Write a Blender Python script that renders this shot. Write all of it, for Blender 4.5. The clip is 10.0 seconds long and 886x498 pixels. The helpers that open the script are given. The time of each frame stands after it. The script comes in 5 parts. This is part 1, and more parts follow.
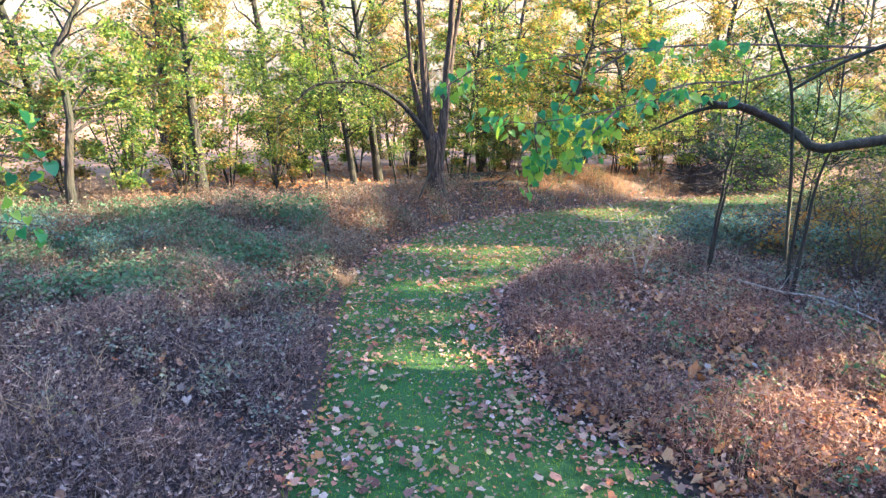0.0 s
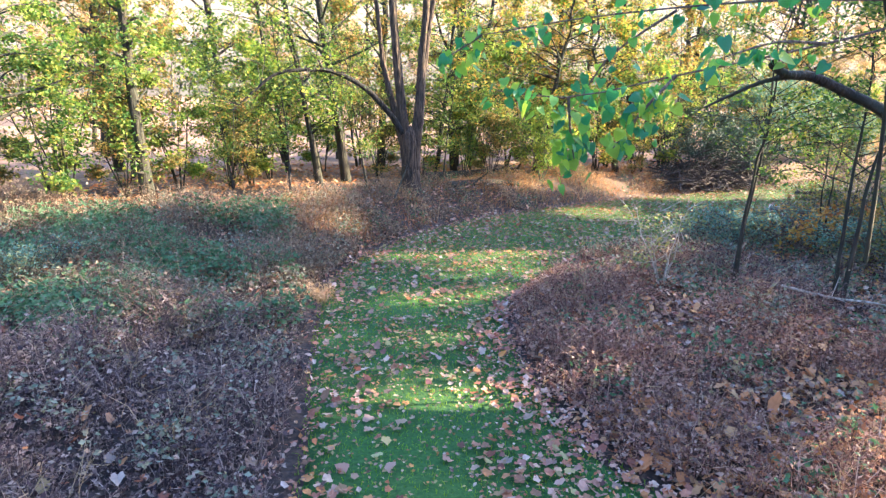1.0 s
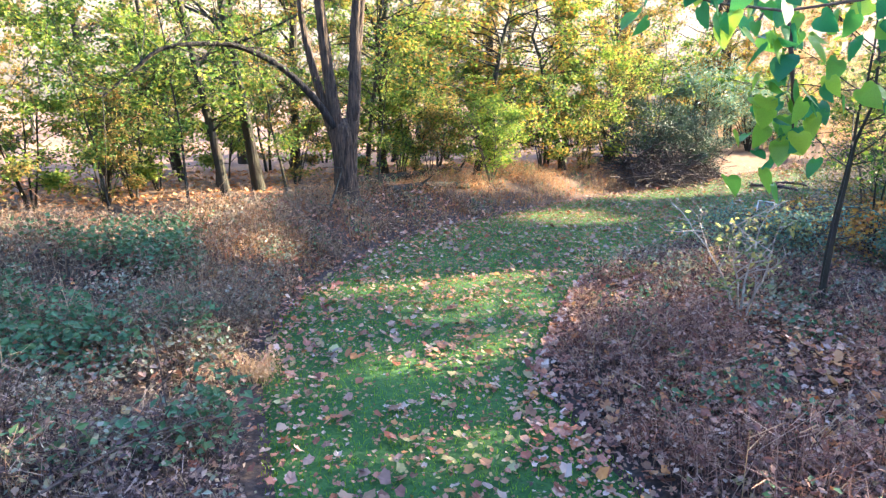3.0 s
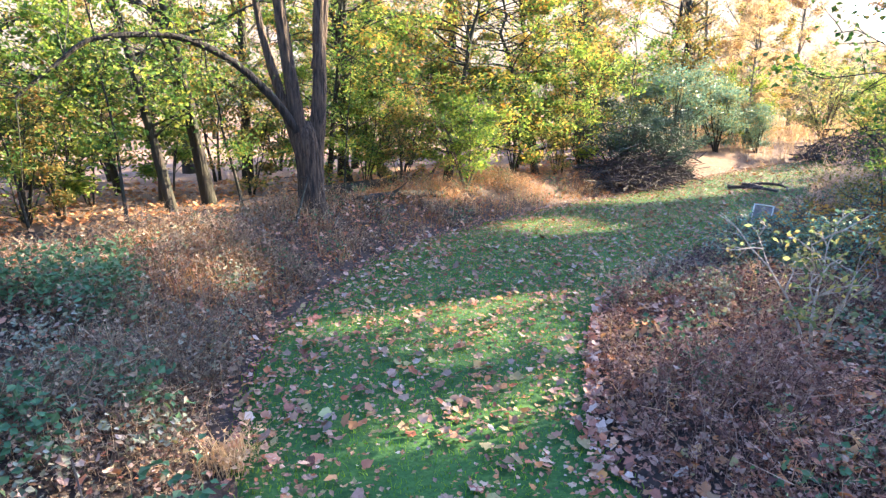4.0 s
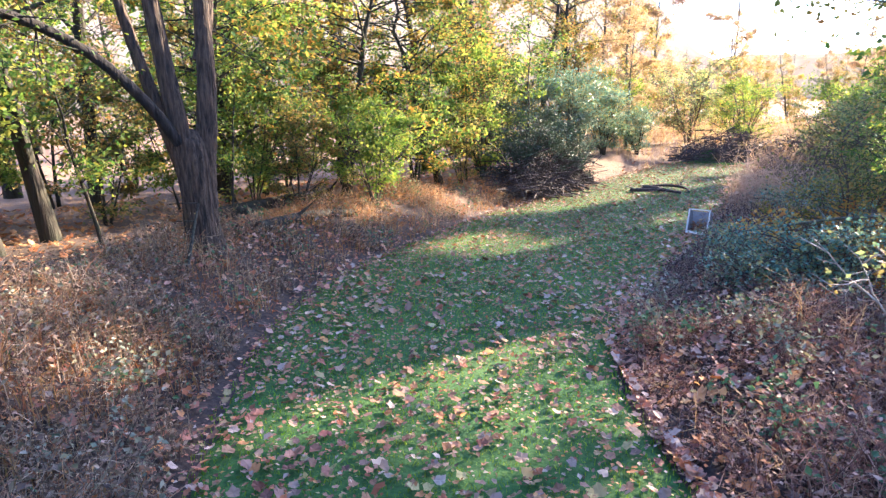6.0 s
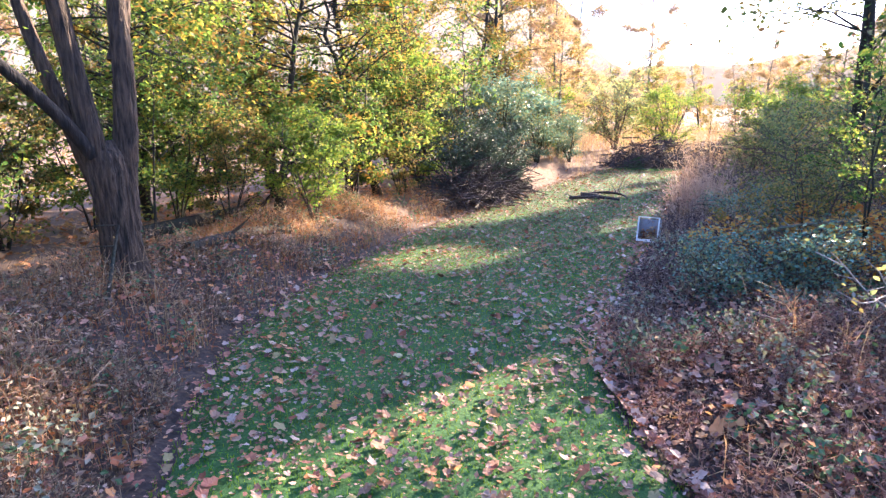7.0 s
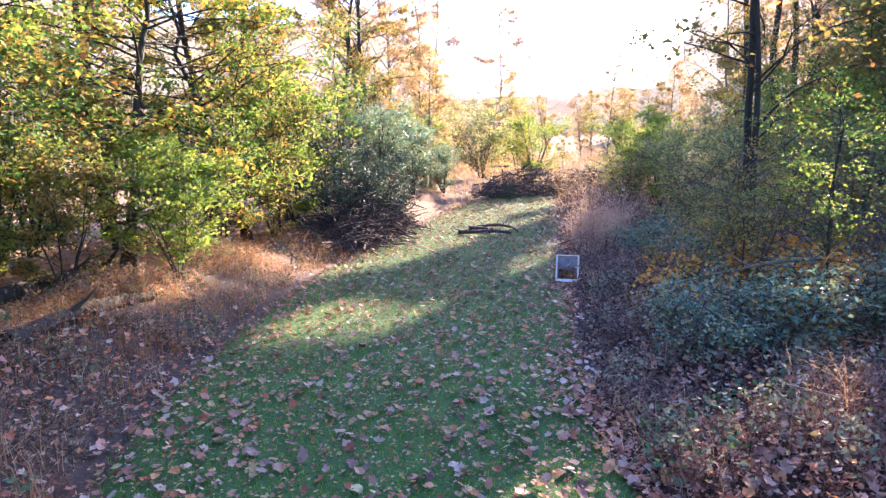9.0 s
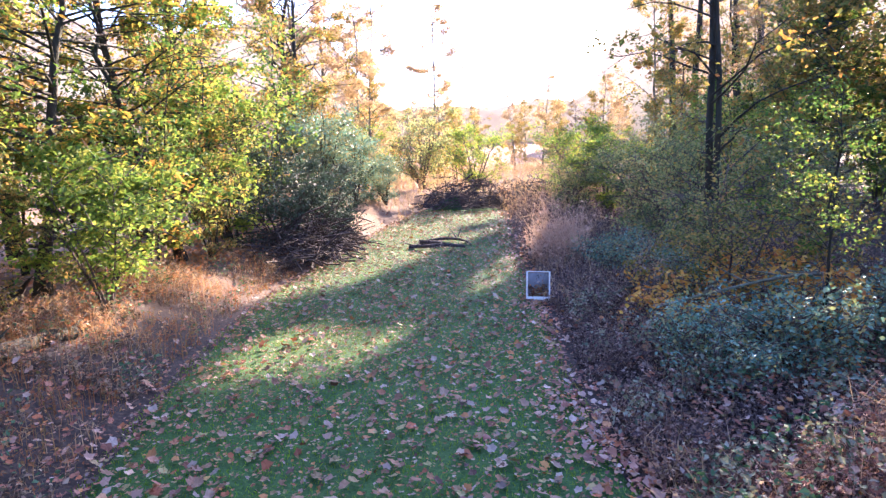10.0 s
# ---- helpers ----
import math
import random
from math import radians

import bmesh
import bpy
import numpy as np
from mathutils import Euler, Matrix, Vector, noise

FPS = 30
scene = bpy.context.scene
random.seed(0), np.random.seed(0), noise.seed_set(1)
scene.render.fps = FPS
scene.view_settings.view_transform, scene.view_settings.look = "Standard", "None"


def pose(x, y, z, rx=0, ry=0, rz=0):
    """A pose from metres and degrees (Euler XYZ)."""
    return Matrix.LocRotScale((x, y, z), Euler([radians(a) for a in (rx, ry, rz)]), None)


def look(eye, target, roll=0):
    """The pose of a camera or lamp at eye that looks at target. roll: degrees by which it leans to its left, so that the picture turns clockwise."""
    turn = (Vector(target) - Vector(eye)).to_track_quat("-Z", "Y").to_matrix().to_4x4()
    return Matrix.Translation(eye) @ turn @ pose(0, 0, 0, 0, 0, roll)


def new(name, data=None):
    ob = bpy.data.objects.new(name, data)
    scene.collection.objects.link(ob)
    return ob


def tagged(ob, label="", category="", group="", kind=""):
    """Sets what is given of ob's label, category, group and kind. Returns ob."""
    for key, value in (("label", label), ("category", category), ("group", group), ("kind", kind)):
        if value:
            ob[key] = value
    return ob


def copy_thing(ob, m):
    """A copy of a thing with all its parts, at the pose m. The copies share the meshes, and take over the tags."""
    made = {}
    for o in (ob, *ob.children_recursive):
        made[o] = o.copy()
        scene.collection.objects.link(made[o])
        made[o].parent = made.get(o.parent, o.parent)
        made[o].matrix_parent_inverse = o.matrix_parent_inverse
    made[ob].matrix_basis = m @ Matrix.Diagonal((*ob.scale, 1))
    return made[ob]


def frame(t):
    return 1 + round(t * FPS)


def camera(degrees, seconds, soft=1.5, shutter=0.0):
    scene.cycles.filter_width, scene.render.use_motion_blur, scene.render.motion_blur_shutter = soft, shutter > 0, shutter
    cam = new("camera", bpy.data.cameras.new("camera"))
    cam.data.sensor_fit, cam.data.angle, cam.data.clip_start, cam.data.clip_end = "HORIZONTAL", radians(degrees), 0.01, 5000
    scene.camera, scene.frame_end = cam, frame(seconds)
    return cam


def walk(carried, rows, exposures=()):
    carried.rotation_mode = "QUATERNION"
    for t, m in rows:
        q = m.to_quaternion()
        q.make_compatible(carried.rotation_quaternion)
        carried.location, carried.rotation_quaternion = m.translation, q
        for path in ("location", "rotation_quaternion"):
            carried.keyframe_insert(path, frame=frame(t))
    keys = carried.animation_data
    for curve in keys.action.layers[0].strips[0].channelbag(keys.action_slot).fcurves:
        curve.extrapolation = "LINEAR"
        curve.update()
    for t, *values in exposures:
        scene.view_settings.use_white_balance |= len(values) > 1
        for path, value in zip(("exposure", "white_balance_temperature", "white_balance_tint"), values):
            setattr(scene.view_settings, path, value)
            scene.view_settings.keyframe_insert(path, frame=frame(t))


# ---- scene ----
cam = camera(72.1, 10.0, soft=1.4)
PATH = [
    (0, (0.245, 0.187, 2.51), (0.614, 2.099, 2.05), 0.9),
    (0.5, (0.17, 0.819, 2.381), (0.601, 2.718, 1.927), 0.8),
    (1, (0.084, 1.469, 2.262), (0.585, 3.353, 1.814), 0.7),
    (1.5, (0.004, 2.132, 2.159), (0.578, 3.996, 1.714), 0.6),
    (2, (-0.029, 2.77, 2.071), (0.62, 4.61, 1.63), 0.4),
    (2.5, (-0.059, 3.435, 2.022), (0.671, 5.244, 1.582), 0.2),
    (4, (0.015, 5.276, 1.932), (0.965, 6.984, 1.51), -0.6),
    (4.5, (0.016, 5.843, 1.94), (1.048, 7.504, 1.52), -0.8),
    (5, (0.02, 6.344, 1.934), (1.146, 7.944, 1.519), -1.1),
    (5.5, (0.046, 6.781, 1.922), (1.269, 8.309, 1.51), -1.3),
    (7, (0.233, 7.82, 1.918), (1.724, 9.095, 1.531), -1.7),
    (7.5, (0.347, 8.156, 1.946), (1.917, 9.339, 1.579), -2.0),
    (8, (0.489, 8.525, 1.984), (2.132, 9.61, 1.637), -2.1),
    (8.5, (0.669, 8.91, 2.03), (2.38, 9.891, 1.698), -2.2),
    (9, (0.882, 9.293, 2.043), (2.654, 10.165, 1.726), -2.4),
    (9.5, (1.091, 9.666, 2.07), (2.915, 10.428, 1.765), -2.5),
    (10, (1.294, 10.029, 2.074), (3.16, 10.686, 1.78), -2.5),
]
EXPOSURES = [(0, 3.28, 5150, 13), (2.5, 3.36, 5150, 13), (5, 3.12, 5100, 18), (10, 3.03, 5050, 33)]
walk(cam, [(t, look(eye, target, roll)) for t, eye, target, roll in PATH], EXPOSURES)

# ---- light ----
SUN_HEADING, SUN_HEIGHT = 100.0, 25.0
world = bpy.data.worlds.new("world")
scene.world = world
world.use_nodes = True
wn = world.node_tree
sky = wn.nodes.new("ShaderNodeTexSky")
sky.sky_type = "NISHITA"
sky.sun_disc = False
sky.sun_elevation, sky.sun_rotation = radians(SUN_HEIGHT), radians(SUN_HEADING)
sky.air_density, sky.dust_density = 1.0, 1.2
background = wn.nodes["Background"]
wn.links.new(sky.outputs[0], background.inputs[0])
background.inputs[1].default_value = 0.095
sun = new("sun", bpy.data.lights.new("sun", "SUN"))
sun.data.energy, sun.data.angle, sun.data.color = 5.0, radians(0.6), (1.0, 0.72, 0.36)
sun_way = Vector((math.sin(radians(SUN_HEADING)) * math.cos(radians(SUN_HEIGHT)),
                  math.cos(radians(SUN_HEADING)) * math.cos(radians(SUN_HEIGHT)), math.sin(radians(SUN_HEIGHT))))
sun.matrix_world = look(sun_way * 60, (0, 0, 0))


# ---- materials ----
def nodes_of(name):
    m = bpy.data.materials.new(name)
    m.use_nodes = True
    t = m.node_tree
    b = t.nodes["Principled BSDF"]
    return m, t, b, t.nodes["Material Output"]


def ramp_of(t, source, colours):
    r = t.nodes.new("ShaderNodeValToRGB")
    while len(r.color_ramp.elements) < len(colours):
        r.color_ramp.elements.new(0.5)
    for i, c in enumerate(colours):
        r.color_ramp.elements[i].position = i / (len(colours) - 1)
        r.color_ramp.elements[i].color = (*c, 1)
    t.links.new(source, r.inputs[0])
    return r


def noise_of(t, scale, detail=4.0, stretch=None):
    n = t.nodes.new("ShaderNodeTexNoise")
    n.inputs["Scale"].default_value, n.inputs["Detail"].default_value = scale, detail
    c = t.nodes.new("ShaderNodeTexCoord")
    if stretch:
        mp = t.nodes.new("ShaderNodeMapping")
        mp.inputs["Scale"].default_value = stretch
        t.links.new(c.outputs["Object"], mp.inputs[0])
        t.links.new(mp.outputs[0], n.inputs[0])
    else:
        t.links.new(c.outputs["Object"], n.inputs[0])
    return n


def mixed(t, a, b, factor, mode="MIX"):
    m = t.nodes.new("ShaderNodeMix")
    m.data_type, m.blend_type = "RGBA", mode
    for s, v in ((m.inputs[6], a), (m.inputs[7], b), (m.inputs[0], factor)):
        if isinstance(v, (int, float)):
            s.default_value = v
        elif isinstance(v, tuple):
            s.default_value = (*v, 1)
        else:
            t.links.new(v, s)
    return m.outputs[2]


def bump_of(t, b, height, strength, distance):
    n = t.nodes.new("ShaderNodeBump")
    n.inputs["Strength"].default_value, n.inputs["Distance"].default_value = strength, distance
    t.links.new(height, n.inputs["Height"])
    t.links.new(n.outputs[0], b.inputs["Normal"])


def leafy(name, colours, through_light=0.45, rough=0.55, by_object=False, patch=None, gloss=0.3):
    """Thin leaves, each of its own colour, that let light through."""
    m, t, b, out = nodes_of(name)
    if by_object:
        rnd = t.nodes.new("ShaderNodeObjectInfo").outputs["Random"]
    else:
        rnd = t.nodes.new("ShaderNodeNewGeometry").outputs["Random Per Island"]
    r = ramp_of(t, rnd, colours)
    n = noise_of(t, 25.0, 3.0)
    shade = ramp_of(t, n.outputs[0], [(0.55, 0.55, 0.5), (1, 1, 1), (1.15, 1.1, 1.0)])
    col = mixed(t, r.outputs[0], shade.outputs[0], 0.8, "MULTIPLY")
    if patch:
        big = noise_of(t, 0.9, 4.0)
        col = mixed(t, col, patch, ramp_of(t, big.outputs[0], [(0, 0, 0), (0, 0, 0), (0.75, 0.75, 0.75), (0.8, 0.8, 0.8)]).outputs[0])
    t.links.new(col, b.inputs["Base Color"])
    b.inputs["Roughness"].default_value = rough
    b.inputs["Specular IOR Level"].default_value = gloss
    tr = t.nodes.new("ShaderNodeBsdfTranslucent")
    warm = mixed(t, col, (1.1, 1.05, 0.5), 0.6, "MULTIPLY")
    t.links.new(warm, tr.inputs[0])
    mix = t.nodes.new("ShaderNodeMixShader")
    mix.inputs[0].default_value = through_light
    t.links.new(b.outputs[0], mix.inputs[1])
    t.links.new(tr.outputs[0], mix.inputs[2])
    t.links.new(mix.outputs[0], out.inputs[0])
    return m


def barky(name, dark, light, moss=None, scale=14.0):
    m, t, b, out = nodes_of(name)
    n = noise_of(t, scale, 6.0, (1.0, 1.0, 0.16))
    fine = noise_of(t, scale * 5, 3.0, (1.0, 1.0, 0.3))
    big = noise_of(t, 1.6, 3.0)
    r = ramp_of(t, n.outputs[0], [dark, dark, light, light])
    col = mixed(t, r.outputs[0], ramp_of(t, fine.outputs[0], [(0.5, 0.5, 0.5), (1.2, 1.2, 1.2)]).outputs[0], 0.7, "MULTIPLY")
    if moss:
        blot = ramp_of(t, big.outputs[0], [(0, 0, 0), (0, 0, 0), (0.7, 0.7, 0.7), (0.8, 0.8, 0.8)])
        col = mixed(t, col, moss, blot.outputs[0])
    t.links.new(col, b.inputs["Base Color"])
    b.inputs["Roughness"].default_value = 0.9
    bump_of(t, b, n.outputs[0], 1.0, 0.05)
    return m


def soily(name, colours, fine_scale, big_scale, bump=0.6):
    m, t, b, out = nodes_of(name)
    fine, big = noise_of(t, fine_scale, 8.0), noise_of(t, big_scale, 4.0)
    r = ramp_of(t, fine.outputs[0], [colours[0], colours[0], colours[1], colours[2], colours[2]])
    blot = ramp_of(t, big.outputs[0], [(0.55, 0.55, 0.55), (0.8, 0.8, 0.8), (1.2, 1.15, 1.0)])
    t.links.new(mixed(t, r.outputs[0], blot.outputs[0], 0.9, "MULTIPLY"), b.inputs["Base Color"])
    b.inputs["Roughness"].default_value = 0.95
    bump_of(t, b, fine.outputs[0], bump, 0.03)
    return m


M_SOIL = soily("leaf_mould", [(0.015, 0.011, 0.010), (0.045, 0.03, 0.025), (0.12, 0.075, 0.05)], 22, 0.7)
def sunlit_forest_floor(m):
    """Tan leaf litter over the soil under the trees behind the bank, lightened to look sunlit."""
    t = m.node_tree
    b = t.nodes["Principled BSDF"]
    soil = b.inputs["Base Color"].links[0].from_socket
    xyz = t.nodes.new("ShaderNodeSeparateXYZ")
    c = t.nodes.new("ShaderNodeTexCoord")
    t.links.new(c.outputs["Object"], xyz.inputs[0])
    reach = t.nodes.new("ShaderNodeMapRange")
    for k, v in ((1, 15.5), (2, 19.0), (3, 0.0), (4, 0.9)):
        reach.inputs[k].default_value = v
    t.links.new(xyz.outputs["Y"], reach.inputs[0])
    fine = noise_of(t, 9.0, 6.0)
    tan = ramp_of(t, fine.outputs[0], [(0.10, 0.055, 0.03), (0.20, 0.12, 0.07), (0.30, 0.19, 0.12), (0.40, 0.27, 0.18)])
    t.links.new(mixed(t, soil, tan.outputs[0], reach.outputs[0]), b.inputs["Base Color"])


sunlit_forest_floor(M_SOIL)
M_TURF = soily("turf", [(0.012, 0.045, 0.007), (0.028, 0.10, 0.014), (0.06, 0.13, 0.025)], 35, 1.1, 0.4)
M_GRASS = leafy("mown_grass_blade", [(0.045, 0.17, 0.011), (0.10, 0.29, 0.015), (0.18, 0.38, 0.02), (0.32, 0.44, 0.03)], 0.45, 0.7, patch=(0.24, 0.27, 0.045), gloss=0.02)
M_FALLEN = leafy("fallen_leaf", [(0.14, 0.075, 0.05), (0.28, 0.16, 0.10), (0.34, 0.24, 0.18), (0.30, 0.10, 0.045), (0.09, 0.05, 0.045), (0.42, 0.34, 0.29),
                                 (0.17, 0.075, 0.06), (0.34, 0.30, 0.13), (0.24, 0.13, 0.09), (0.42, 0.19, 0.07), (0.20, 0.15, 0.13)], 0.15, 0.6, gloss=0.2)
M_FALLEN_ONE = leafy("single_fallen_leaf", [(0.26, 0.14, 0.09), (0.40, 0.26, 0.17), (0.44, 0.36, 0.30), (0.42, 0.12, 0.05),
                                            (0.34, 0.22, 0.17), (0.22, 0.08, 0.07), (0.42, 0.42, 0.20), (0.55, 0.26, 0.07), (0.30, 0.17, 0.12)], 0.2, 0.5, True)
M_FALLEN_RED = leafy("red_brown_fallen_leaf", [(0.24, 0.09, 0.06), (0.38, 0.17, 0.12), (0.17, 0.075, 0.06), (0.50, 0.32, 0.25), (0.44, 0.15, 0.06), (0.30, 0.16, 0.12), (0.56, 0.44, 0.38), (0.56, 0.25, 0.07)], 0.2, 0.55)
M_ORANGE = leafy("russet_leaf", [(0.38, 0.14, 0.05), (0.50, 0.22, 0.09), (0.45, 0.28, 0.15), (0.60, 0.33, 0.14)], 0.25)
M_AMBER = leafy("amber_leaf", [(0.50, 0.20, 0.04), (0.62, 0.32, 0.06), (0.60, 0.42, 0.10), (0.40, 0.14, 0.05)], 0.4)
M_WEED = leafy("dry_weed", [(0.020, 0.015, 0.019), (0.06, 0.042, 0.052), (0.13, 0.085, 0.09), (0.32, 0.23, 0.20), (0.04, 0.027, 0.034), (0.09, 0.05, 0.052), (0.46, 0.36, 0.31), (0.18, 0.11, 0.10)], 0.2, 0.8)
M_WEED_RED = leafy("reddish_dry_weed", [(0.04, 0.022, 0.022), (0.12, 0.062, 0.055), (0.20, 0.10, 0.085), (0.40, 0.25, 0.20), (0.07, 0.036, 0.036), (0.50, 0.36, 0.29), (0.24, 0.09, 0.06)], 0.25, 0.8)
M_WEED_TAN = leafy("tan_dry_weed", [(0.05, 0.035, 0.03), (0.10, 0.07, 0.055), (0.20, 0.145, 0.11), (0.34, 0.25, 0.18), (0.07, 0.05, 0.045), (0.16, 0.15, 0.10), (0.42, 0.33, 0.25), (0.12, 0.075, 0.06), (0.26, 0.12, 0.06)], 0.25, 0.8)
M_STRAW = leafy("straw_grass", [(0.34, 0.22, 0.13), (0.46, 0.33, 0.20), (0.55, 0.42, 0.29), (0.38, 0.20, 0.12)], 0.4, 0.7)
M_RUSSET = leafy("russet_grass", [(0.26, 0.10, 0.045), (0.36, 0.15, 0.065), (0.42, 0.24, 0.10), (0.18, 0.16, 0.06)], 0.35, 0.7)
M_HERB = leafy("low_herb", [(0.05, 0.11, 0.06), (0.08, 0.16, 0.08), (0.10, 0.20, 0.10), (0.13, 0.19, 0.09)], 0.35)
M_GREYHERB = leafy("downy_herb", [(0.10, 0.13, 0.10), (0.17, 0.20, 0.15), (0.26, 0.28, 0.22), (0.22, 0.20, 0.11), (0.36, 0.36, 0.31)], 0.3, 0.8)
M_BLUE = leafy("bluish_leaf", [(0.07, 0.15, 0.12), (0.13, 0.25, 0.21), (0.20, 0.35, 0.31), (0.22, 0.27, 0.13), (0.36, 0.32, 0.15)], 0.35, 0.4, gloss=0.4)
M_GREEN = leafy("green_leaf", [(0.04, 0.09, 0.025), (0.07, 0.15, 0.035), (0.12, 0.21, 0.04), (0.21, 0.28, 0.05), (0.34, 0.32, 0.07)], 0.55)
M_MAPLE = leafy("maple_leaf", [(0.05, 0.11, 0.03), (0.09, 0.18, 0.04), (0.16, 0.26, 0.05), (0.30, 0.36, 0.06), (0.44, 0.36, 0.06), (0.46, 0.22, 0.05), (0.12, 0.20, 0.05)], 0.55)
M_LIME = leafy("lime_leaf", [(0.09, 0.17, 0.035), (0.16, 0.27, 0.045), (0.27, 0.37, 0.055), (0.42, 0.42, 0.08)], 0.55)
M_OLIVE = leafy("olive_leaf", [(0.06, 0.09, 0.04), (0.11, 0.14, 0.05), (0.18, 0.20, 0.07), (0.28, 0.25, 0.08), (0.42, 0.31, 0.10), (0.40, 0.22, 0.09)], 0.62)
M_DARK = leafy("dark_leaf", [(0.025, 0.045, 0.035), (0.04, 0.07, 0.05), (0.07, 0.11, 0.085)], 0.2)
M_GOLD = leafy("golden_leaf", [(0.10, 0.14, 0.04), (0.20, 0.20, 0.05), (0.36, 0.27, 0.06), (0.34, 0.16, 0.05)], 0.5)
M_SAGE = leafy("sage_leaf", [(0.09, 0.15, 0.09), (0.16, 0.22, 0.12), (0.25, 0.31, 0.17), (0.36, 0.36, 0.16), (0.46, 0.38, 0.15)], 0.68)
M_PINK = leafy("pinkish_grass", [(0.40, 0.26, 0.21), (0.52, 0.36, 0.30), (0.60, 0.46, 0.39), (0.46, 0.28, 0.22)], 0.45, 0.7)
# peach autumn leaves, paled to stand in for haze on far trees
M_HAZE_LEAF = leafy("haze_paled_leaf", [(0.40, 0.28, 0.19), (0.48, 0.35, 0.25), (0.46, 0.38, 0.20), (0.50, 0.31, 0.21)], 0.5)
M_HERO = leafy("heart_leaf", [(0.05, 0.20, 0.10), (0.06, 0.26, 0.11), (0.11, 0.34, 0.08), (0.24, 0.46, 0.06), (0.38, 0.54, 0.07)], 0.6, 0.35, True, gloss=0.5)
M_BARK = barky("furrowed_bark", (0.012, 0.009, 0.007), (0.12, 0.08, 0.053), None, 30)
M_DARKBARK = barky("dark_bark", (0.008, 0.007, 0.006), (0.05, 0.036, 0.028), (0.03, 0.038, 0.02), 18)
# bark blackened so a limb reads as a shaded silhouette
M_SILHOUETTE_BARK = barky("silhouette_bark", (0.006, 0.005, 0.005), (0.03, 0.024, 0.02), None, 20)
# pale grey bark; on the far trees its paleness stands in for haze
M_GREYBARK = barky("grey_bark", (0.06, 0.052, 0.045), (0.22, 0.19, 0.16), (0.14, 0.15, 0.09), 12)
M_TWIG = barky("twig_bark", (0.05, 0.038, 0.032), (0.16, 0.12, 0.10), None, 25)
M_WHITEBARK = barky("pale_stem", (0.30, 0.25, 0.20), (0.55, 0.49, 0.42), None, 25)
M_BRUSH = barky("dead_brushwood", (0.02, 0.017, 0.018), (0.09, 0.07, 0.07), None, 20)


# ---- mesh tools ----
RNG = np.random.default_rng(7)


def mesh_of(name, verts, faces, mat, smooth=False):
    """A mesh from arrays: verts (n, 3) and faces (m, k), all with k corners."""
    verts, faces = np.asarray(verts, float), np.asarray(faces, int)
    me = bpy.data.meshes.new(name)
    me.vertices.add(len(verts))
    me.vertices.foreach_set("co", verts.astype(np.float32).ravel())
    me.loops.add(faces.size)
    me.loops.foreach_set("vertex_index", faces.astype(np.int32).ravel())
    me.polygons.add(len(faces))
    me.polygons.foreach_set("loop_start", np.arange(0, faces.size, faces.shape[1], dtype=np.int32))
    me.polygons.foreach_set("use_smooth", np.full(len(faces), smooth))
    me.materials.append(mat)
    me.update(calc_edges=True)
    return me


def under(name, me, parent=None, label="", at=None):
    ob = new(name, me)
    if parent:
        ob.parent = parent
    if at is not None:
        ob.matrix_basis = at
    return tagged(ob, label)


def thing(name, x, y, z, label, category, group="", kind=""):
    ob = new(name)
    ob.location = (x, y, z)
    return tagged(ob, label, category, group, kind)


class Soup:
    """Gathers pieces with faces of one size into one mesh."""

    def __init__(self):
        self.v, self.f, self.n = [], [], 0

    def add(self, verts, faces):
        self.v.append(np.asarray(verts, float))
        self.f.append(np.asarray(faces, int) + self.n)
        self.n += len(verts)

    def mesh(self, name, mat, smooth=False):
        return mesh_of(name, np.concatenate(self.v), np.concatenate(self.f), mat, smooth)


def tube(soup, pts, radii, sides=6, ridges=0.0, rng=RNG):
    """A tapered round limb along pts; ridges roughen its outline."""
    pts, radii = np.asarray(pts, float), np.asarray(radii, float)
    along = np.gradient(pts, axis=0)
    along /= np.linalg.norm(along, axis=1)[:, None] + 1e-9
    ref = np.array([1.0, 0, 0]) if abs(along[0][2]) > 0.7 else np.array([0, 0, 1.0])
    u = np.cross(along, ref)
    u /= np.linalg.norm(u, axis=1)[:, None] + 1e-9
    w = np.cross(along, u)
    a = np.linspace(0, 2 * np.pi, sides, endpoint=False)
    rr = radii[:, None] * (1 + ridges * rng.standard_normal((1, sides)) + 0.4 * ridges * rng.standard_normal((len(pts), sides)))
    ring = pts[:, None] + rr[..., None] * (np.cos(a)[None, :, None] * u[:, None] + np.sin(a)[None, :, None] * w[:, None])
    i = np.arange(len(pts) - 1)[:, None] * sides
    j = np.arange(sides)[None]
    k = (j + 1) % sides
    faces = np.stack([i + j, i + k, i + sides + k, i + sides + j], -1).reshape(-1, 4)
    soup.add(ring.reshape(-1, 3), faces)


